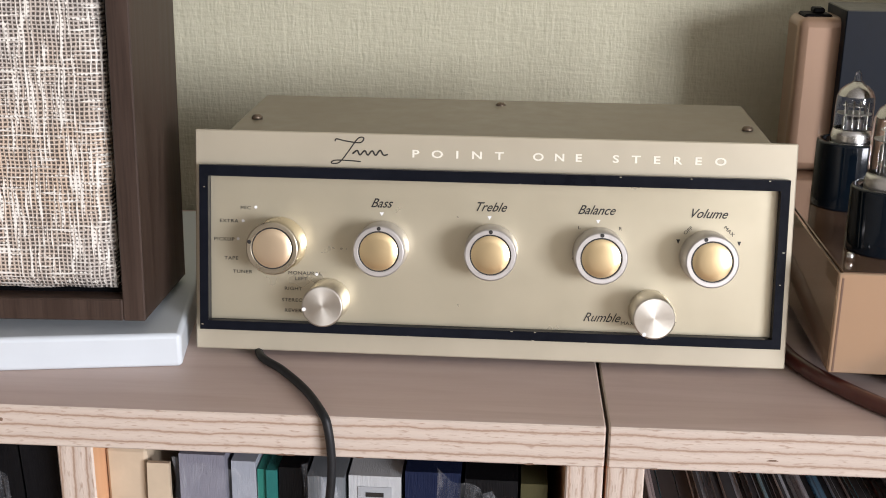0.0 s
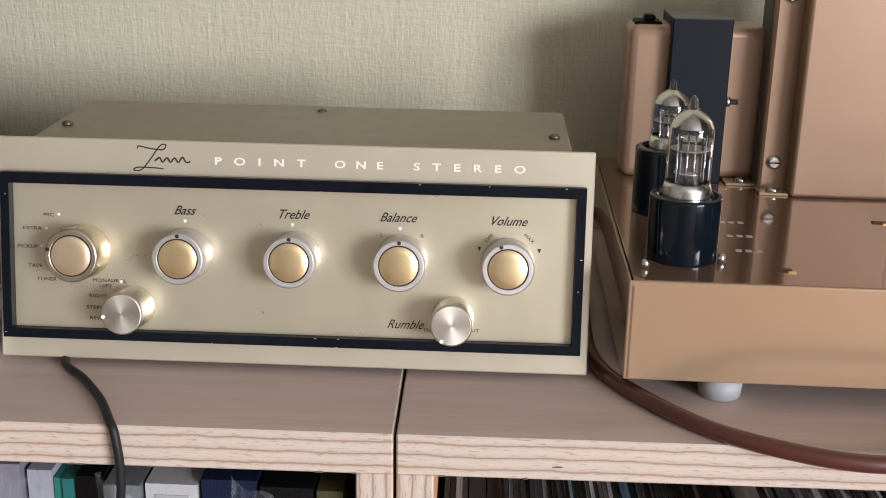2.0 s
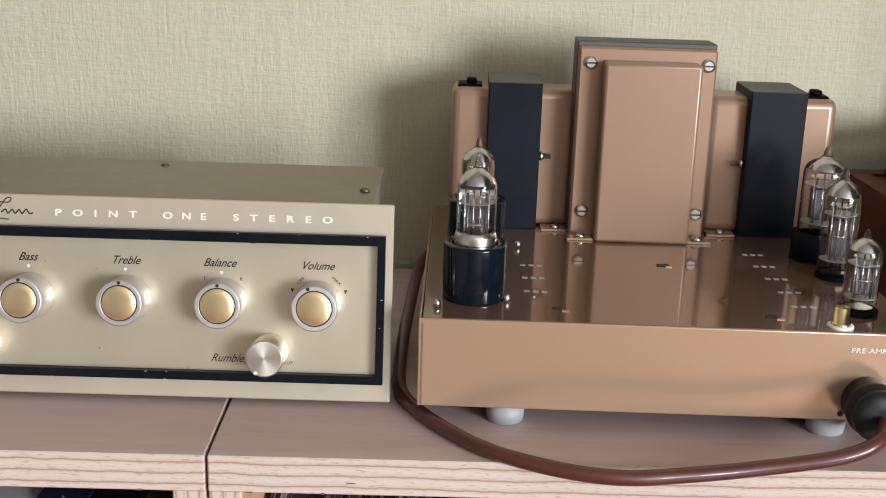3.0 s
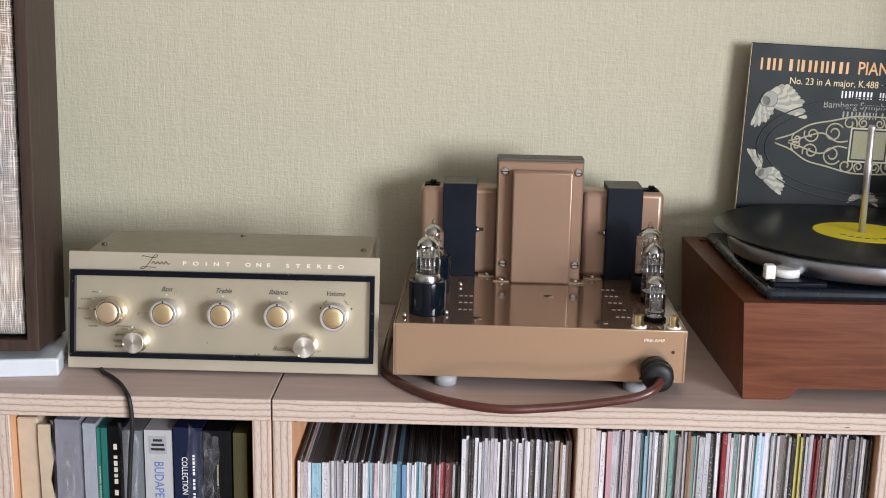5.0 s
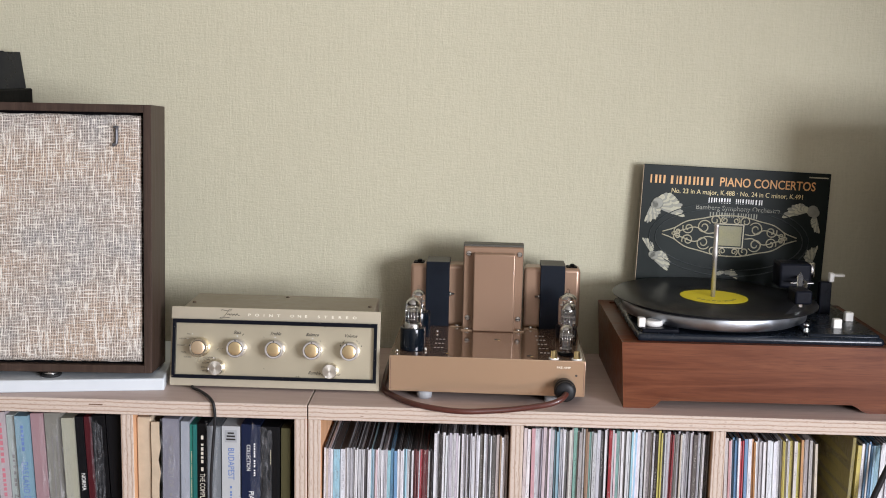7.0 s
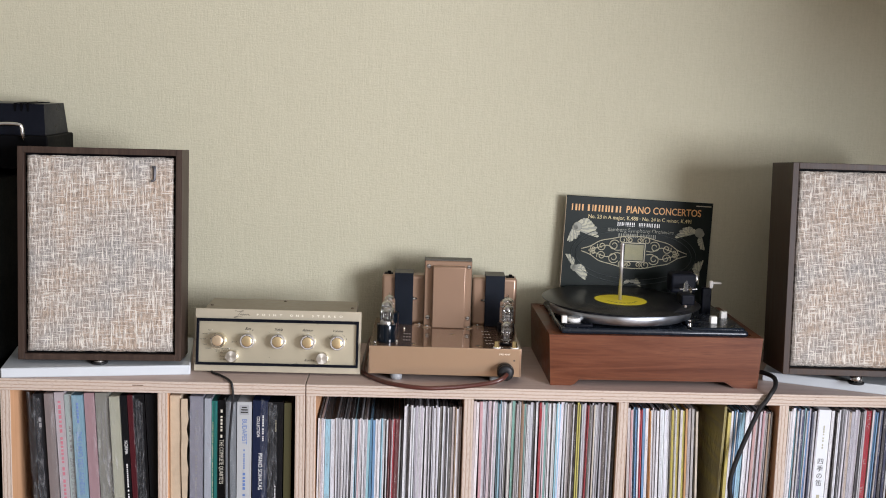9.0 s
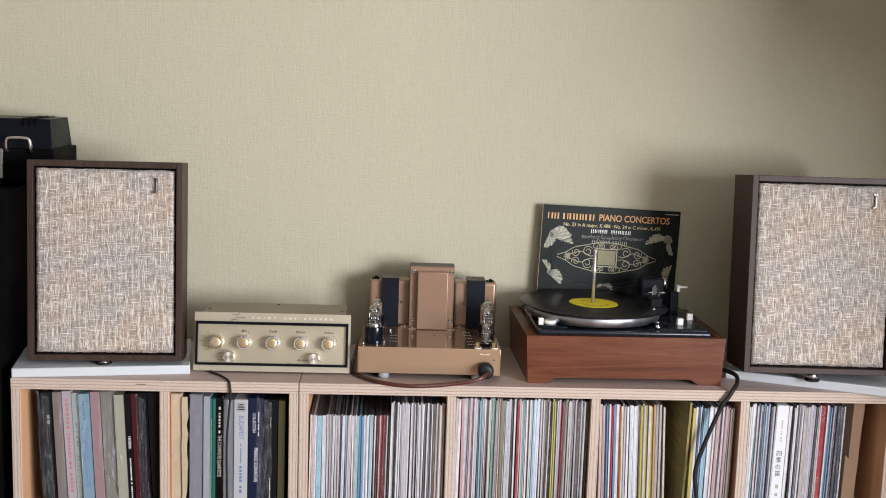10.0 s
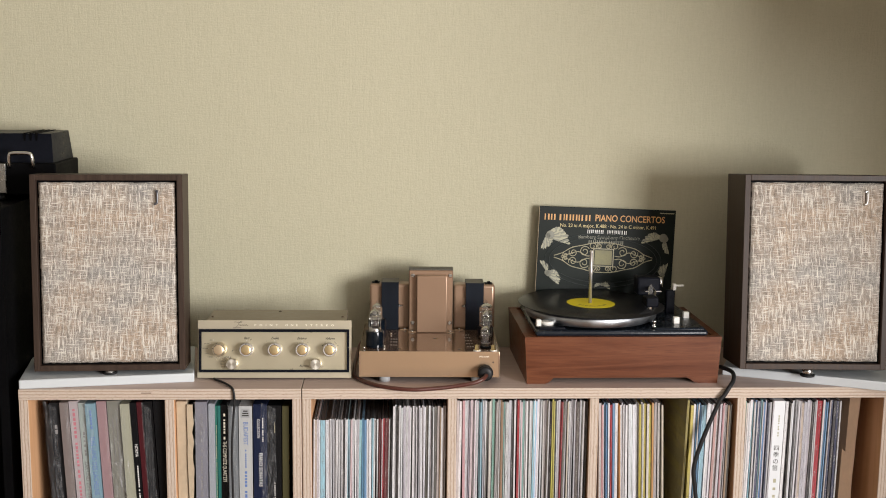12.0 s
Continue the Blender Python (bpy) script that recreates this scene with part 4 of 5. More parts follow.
for u in (0.2320, 0.2645):
    j = part("input_socket", lathe(B(), [(0.0052, 0.0), (0.0052, 0.0030), (0.0042, 0.0030), (0.0042, 0.0115), (0.0030, 0.0120), (0.0028, 0.0085)], (u, 0.0095, A1), seg=24), MAT_BRASS, amp, "gilt phono socket")
    part("washer", lathe(B(), [(0.0072, 0), (0.0072, 0.0014), (0.0055, 0.0016)], (u, 0.0095, A1), seg=24), MAT_IVORY, j)
for u, w, a in ((0.152, 0.115, 0), (0.079, 0.024, 0), (0.199, 0.022, 0)):
    bm = B()
    box(bm, u - 0.0046, u + 0.0034, w - 0.0022, w + 0.0016, A1, A1 + 0.0006, 0.0002)
    box(bm, u + 0.0006, u + 0.0046, w - 0.0044, w - 0.0012, A1, A1 + 0.0005, 0.0, 1, 1)
    part("slot_tab", bm, [MAT_INK, MAT_BRASS], amp)
# rows of small stencilled bars on the chassis top
rnd = random.Random(11)
for u0, w0, n in ((0.060, 0.052, 3), (0.214, 0.040, 5)):
    for r in range(n):
        for c in range(3):
            wdt = 0.0032
            u = u0 + c * 0.0052 - (0.0012 * r if u0 > 0.1 else 0)
            w = w0 + r * 0.026
            part("stencil_mark", box(B(), u, u + wdt, w, w + 0.0036, A1, A1 + 0.00015), MAT_MICA, amp)
lettering("panel_word", "PRE-AMP", 0.0042, Matrix.Translation((0.2460, -0.0003, 0.0530)) @ FRONT, MAT_CREAM_INK, amp, 0, 1.2)
for u, v in ((0.2640, 0.0420), (0.2350, 0.0155)):
    part("rivet_hole", lathe(B(), [(0.0017, 0), (0.0017, 0.0003)], (0, 0, 0), Matrix.Translation((u, -0.0001, v)) @ ROUND, 12), MAT_INK, amp)
plug = part("plug", lathe(B(), [(0.0160, 0.0), (0.0160, 0.014), (0.0175, 0.015), (0.0178, 0.021), (0.0155, 0.024), (0.0150, 0.026), (0.0165, 0.027), (0.0165, 0.033), (0.012, 0.036), (0.0065, 0.037)], (0, 0, 0), Matrix.Translation((0.2480, 0.0, 0.0245)) @ ROUND @ Matrix.Diagonal((0.86, 0.86, 0.72, 1)), 36), MAT_RUBBER, amp, "round black rubber plug")

# ---- turntable ----
TW, TD, TH = 0.391, 0.292, 0.0940
tt = thing("turntable", "record player in a red walnut plinth playing a record", "turntable", pose(0.445, 0.032, T, 0, 0, math.degrees(0.0115)) @ Matrix.Scale(1.026, 4))
bm = B()
ins, cut = 0.0055, 0.0115
outline = [(ins, 0), (ins + 0.036, 0), (ins + 0.044, 0.003), (ins + 0.052, cut), (TW - ins - 0.062, cut), (TW - ins - 0.054, 0.0075), (TW - ins - 0.046, 0.002), (TW - ins - 0.038, 0), (TW - ins, 0), (TW, TH), (0, TH)]
extrude_outline(bm, outline, 0.0, 0.016)
part("plinth_front", bm, MAT_PLINTH, tt, "red walnut front board cut to feet")
bm = B()
extrude_outline(bm, outline, TD - 0.016, TD)
part("plinth_back", bm, MAT_PLINTH, tt)
for s in (0, 1):
    bm = B()
    a, b = (ins, 0.0) if s == 0 else (TW - ins - 0.016, TW - 0.016)
    vs = [bm.verts.new(p) for p in ((a, 0.0165, 0.0), (a + 0.016, 0.0165, 0.0), (a + 0.016, TD - 0.0165, 0.0), (a, TD - 0.0165, 0.0), (b, 0.0165, TH), (b + 0.016, 0.0165, TH), (b + 0.016, TD - 0.0165, TH), (b, TD - 0.0165, TH))]
    for q in ((3, 2, 1, 0), (4, 5, 6, 7), (0, 1, 5, 4), (1, 2, 6, 5), (2, 3, 7, 6), (3, 0, 4, 7)):
        bm.faces.new([vs[k] for k in q])
    part("plinth_side", bm, MAT_PLINTH, tt)
part("plinth_top", box(B(), 0.016, TW - 0.016, 0.016, TD - 0.016, TH - 0.008, TH - 0.002), MAT_PLINTH, tt)
part("base_board", box(B(), 0.024, TW - 0.024, 0.0165, TD - 0.0165, 0.020, 0.026), MAT_BLACK_MATT, tt)
D0, D1 = TH - 0.002, TH + 0.0105
part("deck_plate", box(B(), 0.022, TW - 0.024, 0.010, TD - 0.022, D0, D1, 0.006, 3), MAT_DECK, tt, "black enamelled deck plate")
RX, RY = 0.1535, 0.137
part("platter", lathe(B(), [(0.128, 0.002), (0.134, 0.005), (0.136, 0.019), (0.134, 0.022), (0.02, 0.022)], (RX, RY, D1 + 0.003), seg=96), MAT_PLATTER, tt, "bright turned metal platter")
part("platter_mat", lathe(B(), [(0.133, 0.0), (0.133, 0.003), (0.02, 0.003)], (RX, RY, D1 + 0.025), seg=64), MAT_RUBBER, tt)
rec = part("record", lathe(B(), [(0.149, 0.0), (0.1505, 0.0008), (0.149, 0.0018), (0.052, 0.0015), (0.0505, 0.0011), (0.003, 0.0011)], (0, 0, 0), seg=128), MAT_VINYL)
rec.matrix_world = tt.matrix_world @ Matrix.Translation((RX, RY, D1 + 0.0284)) @ pose(0, 0, 0, 0.5, 0.9, 0)
tagged(rec, "black vinyl record with a yellow paper label", "record")
part("label", lathe(B(), [(0.0498, 0.0), (0.0498, 0.0004)], (0, 0, 0.0012), seg=64), MAT_LABEL, rec, "yellow paper label")
rnd = random.Random(5)
for k in range(9):
    a = radians(-150 + k * 15 + rnd.uniform(-3, 3))
    part("label_print", box(B(), 0.030 * math.cos(a) - 0.003, 0.030 * math.cos(a) + 0.003, 0.032 * math.sin(a) - 0.0012, 0.032 * math.sin(a) + 0.0012, 0.0016, 0.00175), MAT_INK, rec)
sp = part("stacking_spindle", lathe(B(), [(0.0034, 0.0), (0.0034, 0.060), (0.0042, 0.062), (0.0042, 0.070), (0.0034, 0.074), (0.0034, 0.106), (0.0040, 0.108), (0.0028, 0.111)], (RX - 0.0015, RY, D1 + 0.0295), seg=20), MAT_RING, tt, "tall chrome stacking spindle")
# controls: speed lever and knob at the near corner, two keys, arm with head
part("control_base", box(B(), 0.030, 0.082, 0.018, 0.060, D1 - 0.001, D1 + 0.005, 0.002, 2), MAT_BLACK, tt)
part("speed_lever", box(B(), 0.026, 0.036, 0.030, 0.040, D1 + 0.004, D1 + 0.018, 0.0015, 2), MAT_IVORY, tt, "ivory lever")
part("speed_knob", lathe(B(), [(0.0125, 0), (0.0125, 0.006), (0.011, 0.0075), (0.010, 0.0075)], (0.050, 0.045, D1 + 0.005), seg=40), MAT_IVORY, tt, "ribbed ivory knob")
part("arm_plate", box(B(), 0.262, TW - 0.030, 0.016, TD - 0.028, D1 - 0.001, D1 + 0.004, 0.0025, 2), MAT_DECK, tt, "raised black control plate")
for u, w in ((0.314, 0.060), (0.347, 0.110)):
    part("control_key", box(B(), u - 0.006, u + 0.006, w - 0.005, w + 0.006, D1 + 0.003, D1 + 0.017, 0.0014, 2), MAT_IVORY, tt, "ivory control key")
part("stop_peg", lathe(B(), [(0.0042, 0), (0.0042, 0.006), (0.003, 0.007), (0.003, 0.011), (0.0042, 0.012), (0.0042, 0.016)], (0.262, 0.030, D1), seg=20), MAT_CHROME, tt)
arm = part("tonearm", box(B(), 0.257, 0.306, 0.165, 0.205, D1 + 0.040, D1 + 0.078, 0.004, 2), MAT_BLACK, tt, "black tonearm pivot with steel weight")
part("pivot_post", lathe(B(), [(0.018, 0), (0.018, 0.004), (0.012, 0.006), (0.012, 0.045)], (0.290, 0.190, D1 + 0.003), seg=28), MAT_BLACK, arm)
part("counterweight", lathe(B(), [(0.011, 0), (0.012, 0.002), (0.012, 0.009), (0.011, 0.011)], (0, 0, 0), Matrix.Translation((0.304, 0.185, D1 + 0.066)) @ Matrix.Rotation(math.pi / 2, 4, "Y") @ Matrix.Rotation(radians(20), 4, "X"), 28), MAT_STEEL, arm, "ribbed steel weight")
bm = B()
tube(bm, [(0.286, 0.175, D1 + 0.058), (0.283, 0.12, D1 + 0.056), (0.268, 0.075, D1 + 0.050)], 0.0032, 10, 6)
part("arm_tube", bm, MAT_STEEL, arm)
part("head_shell", box(B(), 0.252, 0.277, 0.060, 0.100, D1 + 0.036, D1 + 0.056, 0.003, 2), MAT_BLACK, arm, "black head shell")
bm = B()
extrude_outline(bm, [(-0.004, 0), (0.004, 0), (0.006, 0.020), (0.002, 0.026), (-0.003, 0.020)], 0, 0.0015)
ft = part("finger_lift", bm, MAT_STEEL, arm)
ft.matrix_local = pose(0.268, 0.095, D1 + 0.052, -20, 12, 20)
part("stylus_guard", box(B(), 0.258, 0.264, 0.062, 0.068, D1 + 0.031, D1 + 0.037, 0.001), MAT_CHROME, arm)
part("cue_plate", box(B(), 0.270, 0.305, 0.150, 0.160, D1 + 0.050, D1 + 0.052, 0.0006), MAT_STEEL, arm)
rest = part("arm_rest", box(B(), 0.318, 0.336, 0.160, 0.172, D1 + 0.003, D1 + 0.052, 0.002, 2), MAT_BLACK, tt, "black arm rest")
bm = B()
box(bm, 0.331, 0.338, 0.158, 0.168, D1 + 0.052, D1 + 0.066, 0.001)
box(bm, 0.336, 0.354, 0.158, 0.168, D1 + 0.060, D1 + 0.064, 0.001)
part("rest_clip", bm, MAT_IVORY, rest, "ivory rest clip")

# ---- record sleeve propped against the wall ----
LPW = 0.315
lp = thing("album_cover", "dark green record cover with gold scrollwork, propped against wall", "record cover", pose(0.4965, 0.318, T + 0.0125, -2.0, 2.25, 4.5))
part("sleeve", box(B(), 0, LPW, 0, 0.0032, 0, LPW, 0.0007, 2), MAT_LPFRONT, lp)
part("spine_edge", box(B(), -0.0006, 0.0004, 0.0003, 0.0029, 0.001, LPW - 0.001), MAT_CARD, lp)


def on_cover(u, v, y=-0.0003):
    return Matrix.Translation((u, y, v)) @ FRONT


lettering("cover_word", "PIANO CONCERTOS", 0.0208, on_cover(0.2090, 0.2915), MAT_ORANGE_INK, lp, 0, 0.84, bold=0.00025)


def stroke_row(u0, u1, v, height, material, seed):
    """A line of print that stays unlettered: short upright strokes of its height and colour."""
    r = random.Random(seed)
    u = u0
    while u < u1 - height * 0.3:
        w = height * r.uniform(0.16, 0.30)
        part("cover_bar", box(B(), u, u + w, -0.0004, 0.0002, v - height / 2, v + height / 2), material, lp)
        u += w + height * r.uniform(0.18, 0.42)


stroke_row(0.012, 0.040, 0.2915, 0.0135, MAT_ORANGE_INK, 1)
stroke_row(0.046, 0.124, 0.2915, 0.0135, MAT_ORANGE_INK, 2)
stroke_row(0.112, 0.154, 0.2610, 0.0085, MAT_WHITE_INK, 3)
stroke_row(0.158, 0.204, 0.2610, 0.0085, MAT_WHITE_INK, 4)
stroke_row(0.116, 0.158, 0.2375, 0.0080, MAT_SAGE_INK, 5)
stroke_row(0.163, 0.200, 0.2375, 0.0080, MAT_SAGE_INK, 6)
lettering("cover_word", "No. 23 in A major, K.488 · No. 24 in C minor, K.491", 0.0112, on_cover(0.160, 0.2735), MAT_STRAW_INK, lp, 0, 0.93)
lettering("cover_word", "Bamberg Symphony Orchestra", 0.0115, on_cover(0.163, 0.2485), MAT_SAGE_INK, lp)
part("cover_bar", box(B(), 0.278, 0.311, -0.0004, 0.0002, 0.3065, 0.3085), MAT_DULL_INK, lp)


def scroll(cx, cz, r0, turns, start, hand):
    """A spiral in the plane of the cover."""
    n = int(22 * turns)
    return [(cx + (r0 * (1 - 0.72 * k / n)) * math.cos(start + hand * 2 * math.pi * turns * k / n), -0.0002, cz + (r0 * (1 - 0.72 * k / n)) * math.sin(start + hand * 2 * math.pi * turns * k / n)) for k in range(n + 1)]


CX, CZ = 0.152, 0.203
for sx in (-1, 1):
    for sz in (-1, 1):
        bm = B()
        for dx, dz, r0, tn, st in ((0.044, 0.013, 0.012, 1.4, 2.6), (0.070, 0.010, 0.010, 1.3, 0.4), (0.026, 0.025, 0.009, 1.2, 3.6), (0.088, 0.004, 0.0065, 1.2, 1.0), (0.010, 0.026, 0.006, 1.3, 1.2)):
            tube(bm, [(CX + sx * (p[0]), p[1], CZ + sz * p[2]) for p in scroll(dx, dz, r0, tn, st, -1)], 0.00125, 4, 1, smoothed=False)
        tube(bm, [(CX + sx * a, -0.0002, CZ + sz * b) for a, b in ((0.0, 0.034), (0.022, 0.033), (0.048, 0.027), (0.074, 0.021), (0.094, 0.009), (0.114, 0.002))], 0.0013, 4, 5)
        tube(bm, [(CX + sx * a, -0.0002, CZ + sz * b) for a, b in ((0.026, 0.004), (0.040, 0.003), (0.058, 0.012), (0.080, 0.006), (0.098, 0.001))], 0.0013, 4, 5)
        part("scrollwork", bm, MAT_DULL_INK, lp, "printed gold scrollwork")
bm = B()
for a, b, c, d in ((-0.024, 0.024, 0.0185, 0.0205), (-0.024, 0.024, -0.0205, -0.0185), (-0.024, -0.022, -0.0185, 0.0185), (0.022, 0.024, -0.0185, 0.0185)):
    box(bm, CX + a, CX + b, -0.0005, 0.0002, CZ + c, CZ + d)
part("cartouche_border", bm, MAT_DULL_INK, lp)
part("cartouche", box(B(), CX - 0.020, CX + 0.020, -0.0004, 0.0002, CZ - 0.0165, CZ + 0.0165), MAT_CARTOUCHE, lp)


def spray(u, v, length, flip, tilt, feathers=6):
    """A printed wing-like spray: long thin blades, shorter ones over them, and a round boss."""
    bm = B()
    rnd = random.Random(int(u * 1000) + 3)
    hub = bm.verts.new((u, -0.0003, v))
    for row, (count, reach, slim) in enumerate(((feathers + 3, 1.0, 0.062), (feathers + 1, 0.66, 0.080))):
        for k in range(count):
            f = k / (count - 1)
            a = tilt + (f - 0.5) * 0.95
            ln = length * reach * (1 - 0.55 * f) * rnd.uniform(0.9, 1.05)
            w = length * slim
            d = Vector((flip * math.cos(a), 0, math.sin(a)))
            nrm = Vector((-d.z, 0, d.x))
            base = Vector((u, -0.0002 - 0.00004 * k - 0.0005 * row, v)) + nrm * (f - 0.5) * length * 0.16
            ring = [base + d * ln * s + nrm * w * wd for s, wd in ((0.25, 0.9), (0.85, 1.0), (0.96, 0.7), (1.0, 0), (0.95, -0.7), (0.82, -1.0), (0.25, -0.9))]
            bm.faces.new([hub] + [bm.verts.new(p) for p in ring]).material_index = (k + row) % 2
    part("printed_spray", bm, [MAT_LEAF_INK, MAT_SAGE_INK], lp, "printed olive-gold wing spray")
    part("printed_boss", lathe(B(), [(length * 0.19, 0), (length * 0.17, 0.0004)], (0, 0, 0), Matrix.Translation((u, -0.0008, v)) @ ROUND, 14), MAT_SAGE_INK, lp)


spray(0.027, 0.2515, 0.052, 1, 0.16, 7)
spray(0.022, 0.2490, 0.034, 1, -1.45, 6)
spray(0.289, 0.2515, 0.052, -1, 0.16, 7)
spray(0.294, 0.2490, 0.036, -1, -1.45, 6)
spray(0.028, 0.1640, 0.038, 1, -0.20, 6)
spray(0.024, 0.1660, 0.032, -1, -1.75 + math.pi / 1.0, 5)
spray(0.292, 0.1660, 0.030, 1, 1.75, 5)
spray(0.155, 0.1420, 0.020, 1, 0.0, 4)
spray(0.152, 0.1420, 0.020, -1, 0.0, 4)
bm = B()
for rr in (0.0, 0.010):
    tube(bm, [(CX + (0.135 - rr) * math.cos(a) * (1 - 0.12 * math.sin(a) ** 8), -0.0001, CZ - 0.006 + (0.062 - rr) * math.sin(a)) for a in [2 * math.pi * k / 40 for k in range(41)]], 0.0010, 4, 1, smoothed=False)
part("embossed_line", bm, MAT_DEEP_GREEN, lp)

# ---- records in the cabinets ----
TONES = dict(w=(0.77, 0.79, 0.83), c=(0.56, 0.51, 0.43), g=(0.29, 0.29, 0.31), l=(0.58, 0.59, 0.61), d=(0.026, 0.026, 0.030), k=(0.008, 0.008, 0.010), n=(0.018, 0.028, 0.075),
             b=(0.14, 0.30, 0.52), s=(0.31, 0.52, 0.62), t=(0.035, 0.22, 0.19), a=(0.28, 0.50, 0.44), r=(0.42, 0.035, 0.055), m=(0.13, 0.02, 0.025), p=(0.50, 0.29, 0.31), o=(0.52, 0.24, 0.09),
             f=(0.78, 0.60, 0.64), h=(0.37, 0.345, 0.325), y=(0.62, 0.53, 0.12), u=(0.30, 0.19, 0.12), e=(0.35, 0.30, 0.27), v=(0.34, 0.29, 0.35), q=(0.13, 0.12, 0.11), j=(0.10, 0.085, 0.04))
unit = bpy.data.meshes.new("record_sleeve")
bm = box(B(), -0.5, 0.5, 0, 1, 0, 1, 0.0)
# top faces get the near-black opening tone, board shade painted in
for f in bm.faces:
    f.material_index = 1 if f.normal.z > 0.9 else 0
bm.to_mesh(unit)
bm.free()
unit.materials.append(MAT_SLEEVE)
unit.materials.append(MAT_OPENING_SHADED)
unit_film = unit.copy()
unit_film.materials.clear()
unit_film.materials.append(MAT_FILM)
unit_film.materials.append(MAT_OPENING_SHADED)
unit_box, unit_box_film = unit.copy(), unit.copy()
for me, mt in ((unit_box, MAT_BOX), (unit_box_film, MAT_BOX_FILM)):
    me.materials.clear()
    me.materials.append(mt)
    me.materials.append(mt)
FLOOR_Z = T - 0.405
SIZES = {}
rnd = random.Random(21)


def sleeve(x, w, tone, top, y0, lean=0.0, film=False, name="record_sleeve", label="", depth=0.31):
    """A record sleeve or box set standing on the shelf board, its top leaning by so many degrees."""
    ob = new(name, (unit_box_film if film else unit_box) if name == "box_set" else unit_film if film else unit)
    h = top - FLOOR_Z
    ob.matrix_world = pose(x - math.tan(radians(lean)) * h, y0, FLOOR_Z, 0, lean, 0) @ Matrix.Diagonal((w, depth, h / math.cos(radians(lean)), 1))
    ob.color = rgba(tone)
    SIZES[ob.name] = (x, w, h / math.cos(radians(lean)))
    return tagged(ob, label or "record sleeve standing upright in a plywood cabinet", "record", "records in the cabinets")


def run(x0, x1, text, top, y0, spread=0.010, lean=0.0, film=0.4, jitter=0.5, name="record_sleeve"):
    """Sleeves side by side from x0 to x1; one letter a sleeve, the number after it its share of the width."""
    items = []
    for word in text.split():
        share = float(word[1:]) if len(word) > 1 else 1.0
        if share <= 1.4 and rnd.random() < 0.7:
            cutp = rnd.uniform(0.35, 0.65)
            items += [(word[0], share * cutp), (word[0] if rnd.random() < 0.5 else rnd.choice("wwlwcwf"), share * (1 - cutp))]
        else:
            items.append((word[0], share))
    total = sum(s for _, s in items)
    x = x0
    for letter, share in items:
        w = (x1 - x0) * share / total
        base = TONES[letter]
        k = rnd.uniform(0.85, 1.2)
        tone = tuple(min(0.75, c * k * rnd.uniform(0.93, 1.07)) for c in base)
        if name == "box_set":
            # box sets toned down, the bay's shade taken into their colour
            tone = tuple(c * 0.60 for c in tone)
        elif sum(tone) > 0.5 and max(tone) - min(tone) < 0.16:
            tone = tuple(c * 0.60 + p * 0.40 for c, p in zip(tone, (0.78, 0.765, 0.80)))
        sleeve(x + w / 2, w * (0.93 if name == "box_set" else rnd.uniform(0.78, 0.97)), tone, top + rnd.uniform(-1, 0.4) * spread * 0.4, y0 + rnd.uniform(0, jitter) * 0.012, lean + rnd.uniform(-0.5, 0.5) * (0.4 if name == "box_set" else 1.0), rnd.random() < film, name,
               "boxed record set standing in a plywood cabinet" if share > 2.5 else "")
        x += w


# bay of box sets, tops leaning a little
run(-0.499, -0.272, "d5 e4 f4.2 l3.3 s5 p4.6 h6.3 c4.5 k3 m2.5 k5 k5.5", T - 0.030, 0.014, 0.010, -2.6, 1.0, 0.6, "box_set")
# bay beside it
run(-0.212, -0.187, "g3", T - 0.030, 0.012, 0.004, 0.3, 1.0, 0.2, "box_set")
run(-0.186, -0.026, "l1.6 t1.3 k1.8 g2.4 w3.4 n3.6 k3.4 j1.7", T - 0.036, 0.012, 0.010, 0.3, 0.8, 0.5, "box_set")
# first bay of the long cabinet: a lower run in front, a taller one beside it
run(0.0225, 0.180, "w1.4 w1.4 s2.2 l1.5 l g g w g w d w s w w w w s b b w w s g d m m r m m d", T - 0.066, 0.012, 0.006, 0.5, 0.25, 0.4)
run(0.181, 0.287, "w1.2 d w1.2 v w v d w d l w q w d q u u u", T - 0.040, 0.012, 0.01, 0.3, 0.3)
run(0.309, 0.573, "e w p w v p w l s s l q c a e e u a w g d w r g a w l l s s w w q c k y k v r q g l g g q g q d", T - 0.029, 0.013, 0.010, 0.2, 0.45)
run(0.596, 0.720, "e p b b r b w o w w w l w w w y w y c y o e c", T - 0.037, 0.014, 0.01, -1.6, 0.4)
run(0.784, 0.870, "y1.2 w b b s s w w l p w v p e u q", T - 0.038, 0.014, 0.01, 1.0, 0.4)
run(0.895, 1.094, "a l w s b n s b n g d w4.2 w k w k g l c l g v d l r2 w b n n d n q", T - 0.032, 0.013, 0.012, 0.8, 0.5)
sleeve(0.7785, 0.0045, (0.40, 0.345, 0.13), T - 0.030, 0.016, 1.6, True, "leaning_sleeve", "olive yellow record sleeve leaning in the half-empty bay")
sleeve(0.7245, 0.0035, (0.60, 0.53, 0.42), T - 0.040, 0.014, -2.2, False, "leaning_sleeve", "cream record sleeve leaning in the half-empty bay")


def on_spine(ob):
    """The way from a sleeve's own metres (x from its middle, z from its foot) into its scaled space."""
    x, w, h = SIZES[ob.name]
    return Matrix.Diagonal((1 / w, 1 / 0.31, 1 / h, 1))


def nearest(x):
    return min((bpy.data.objects[n] for n in SIZES), key=lambda o: abs(SIZES[o.name][0] - x))


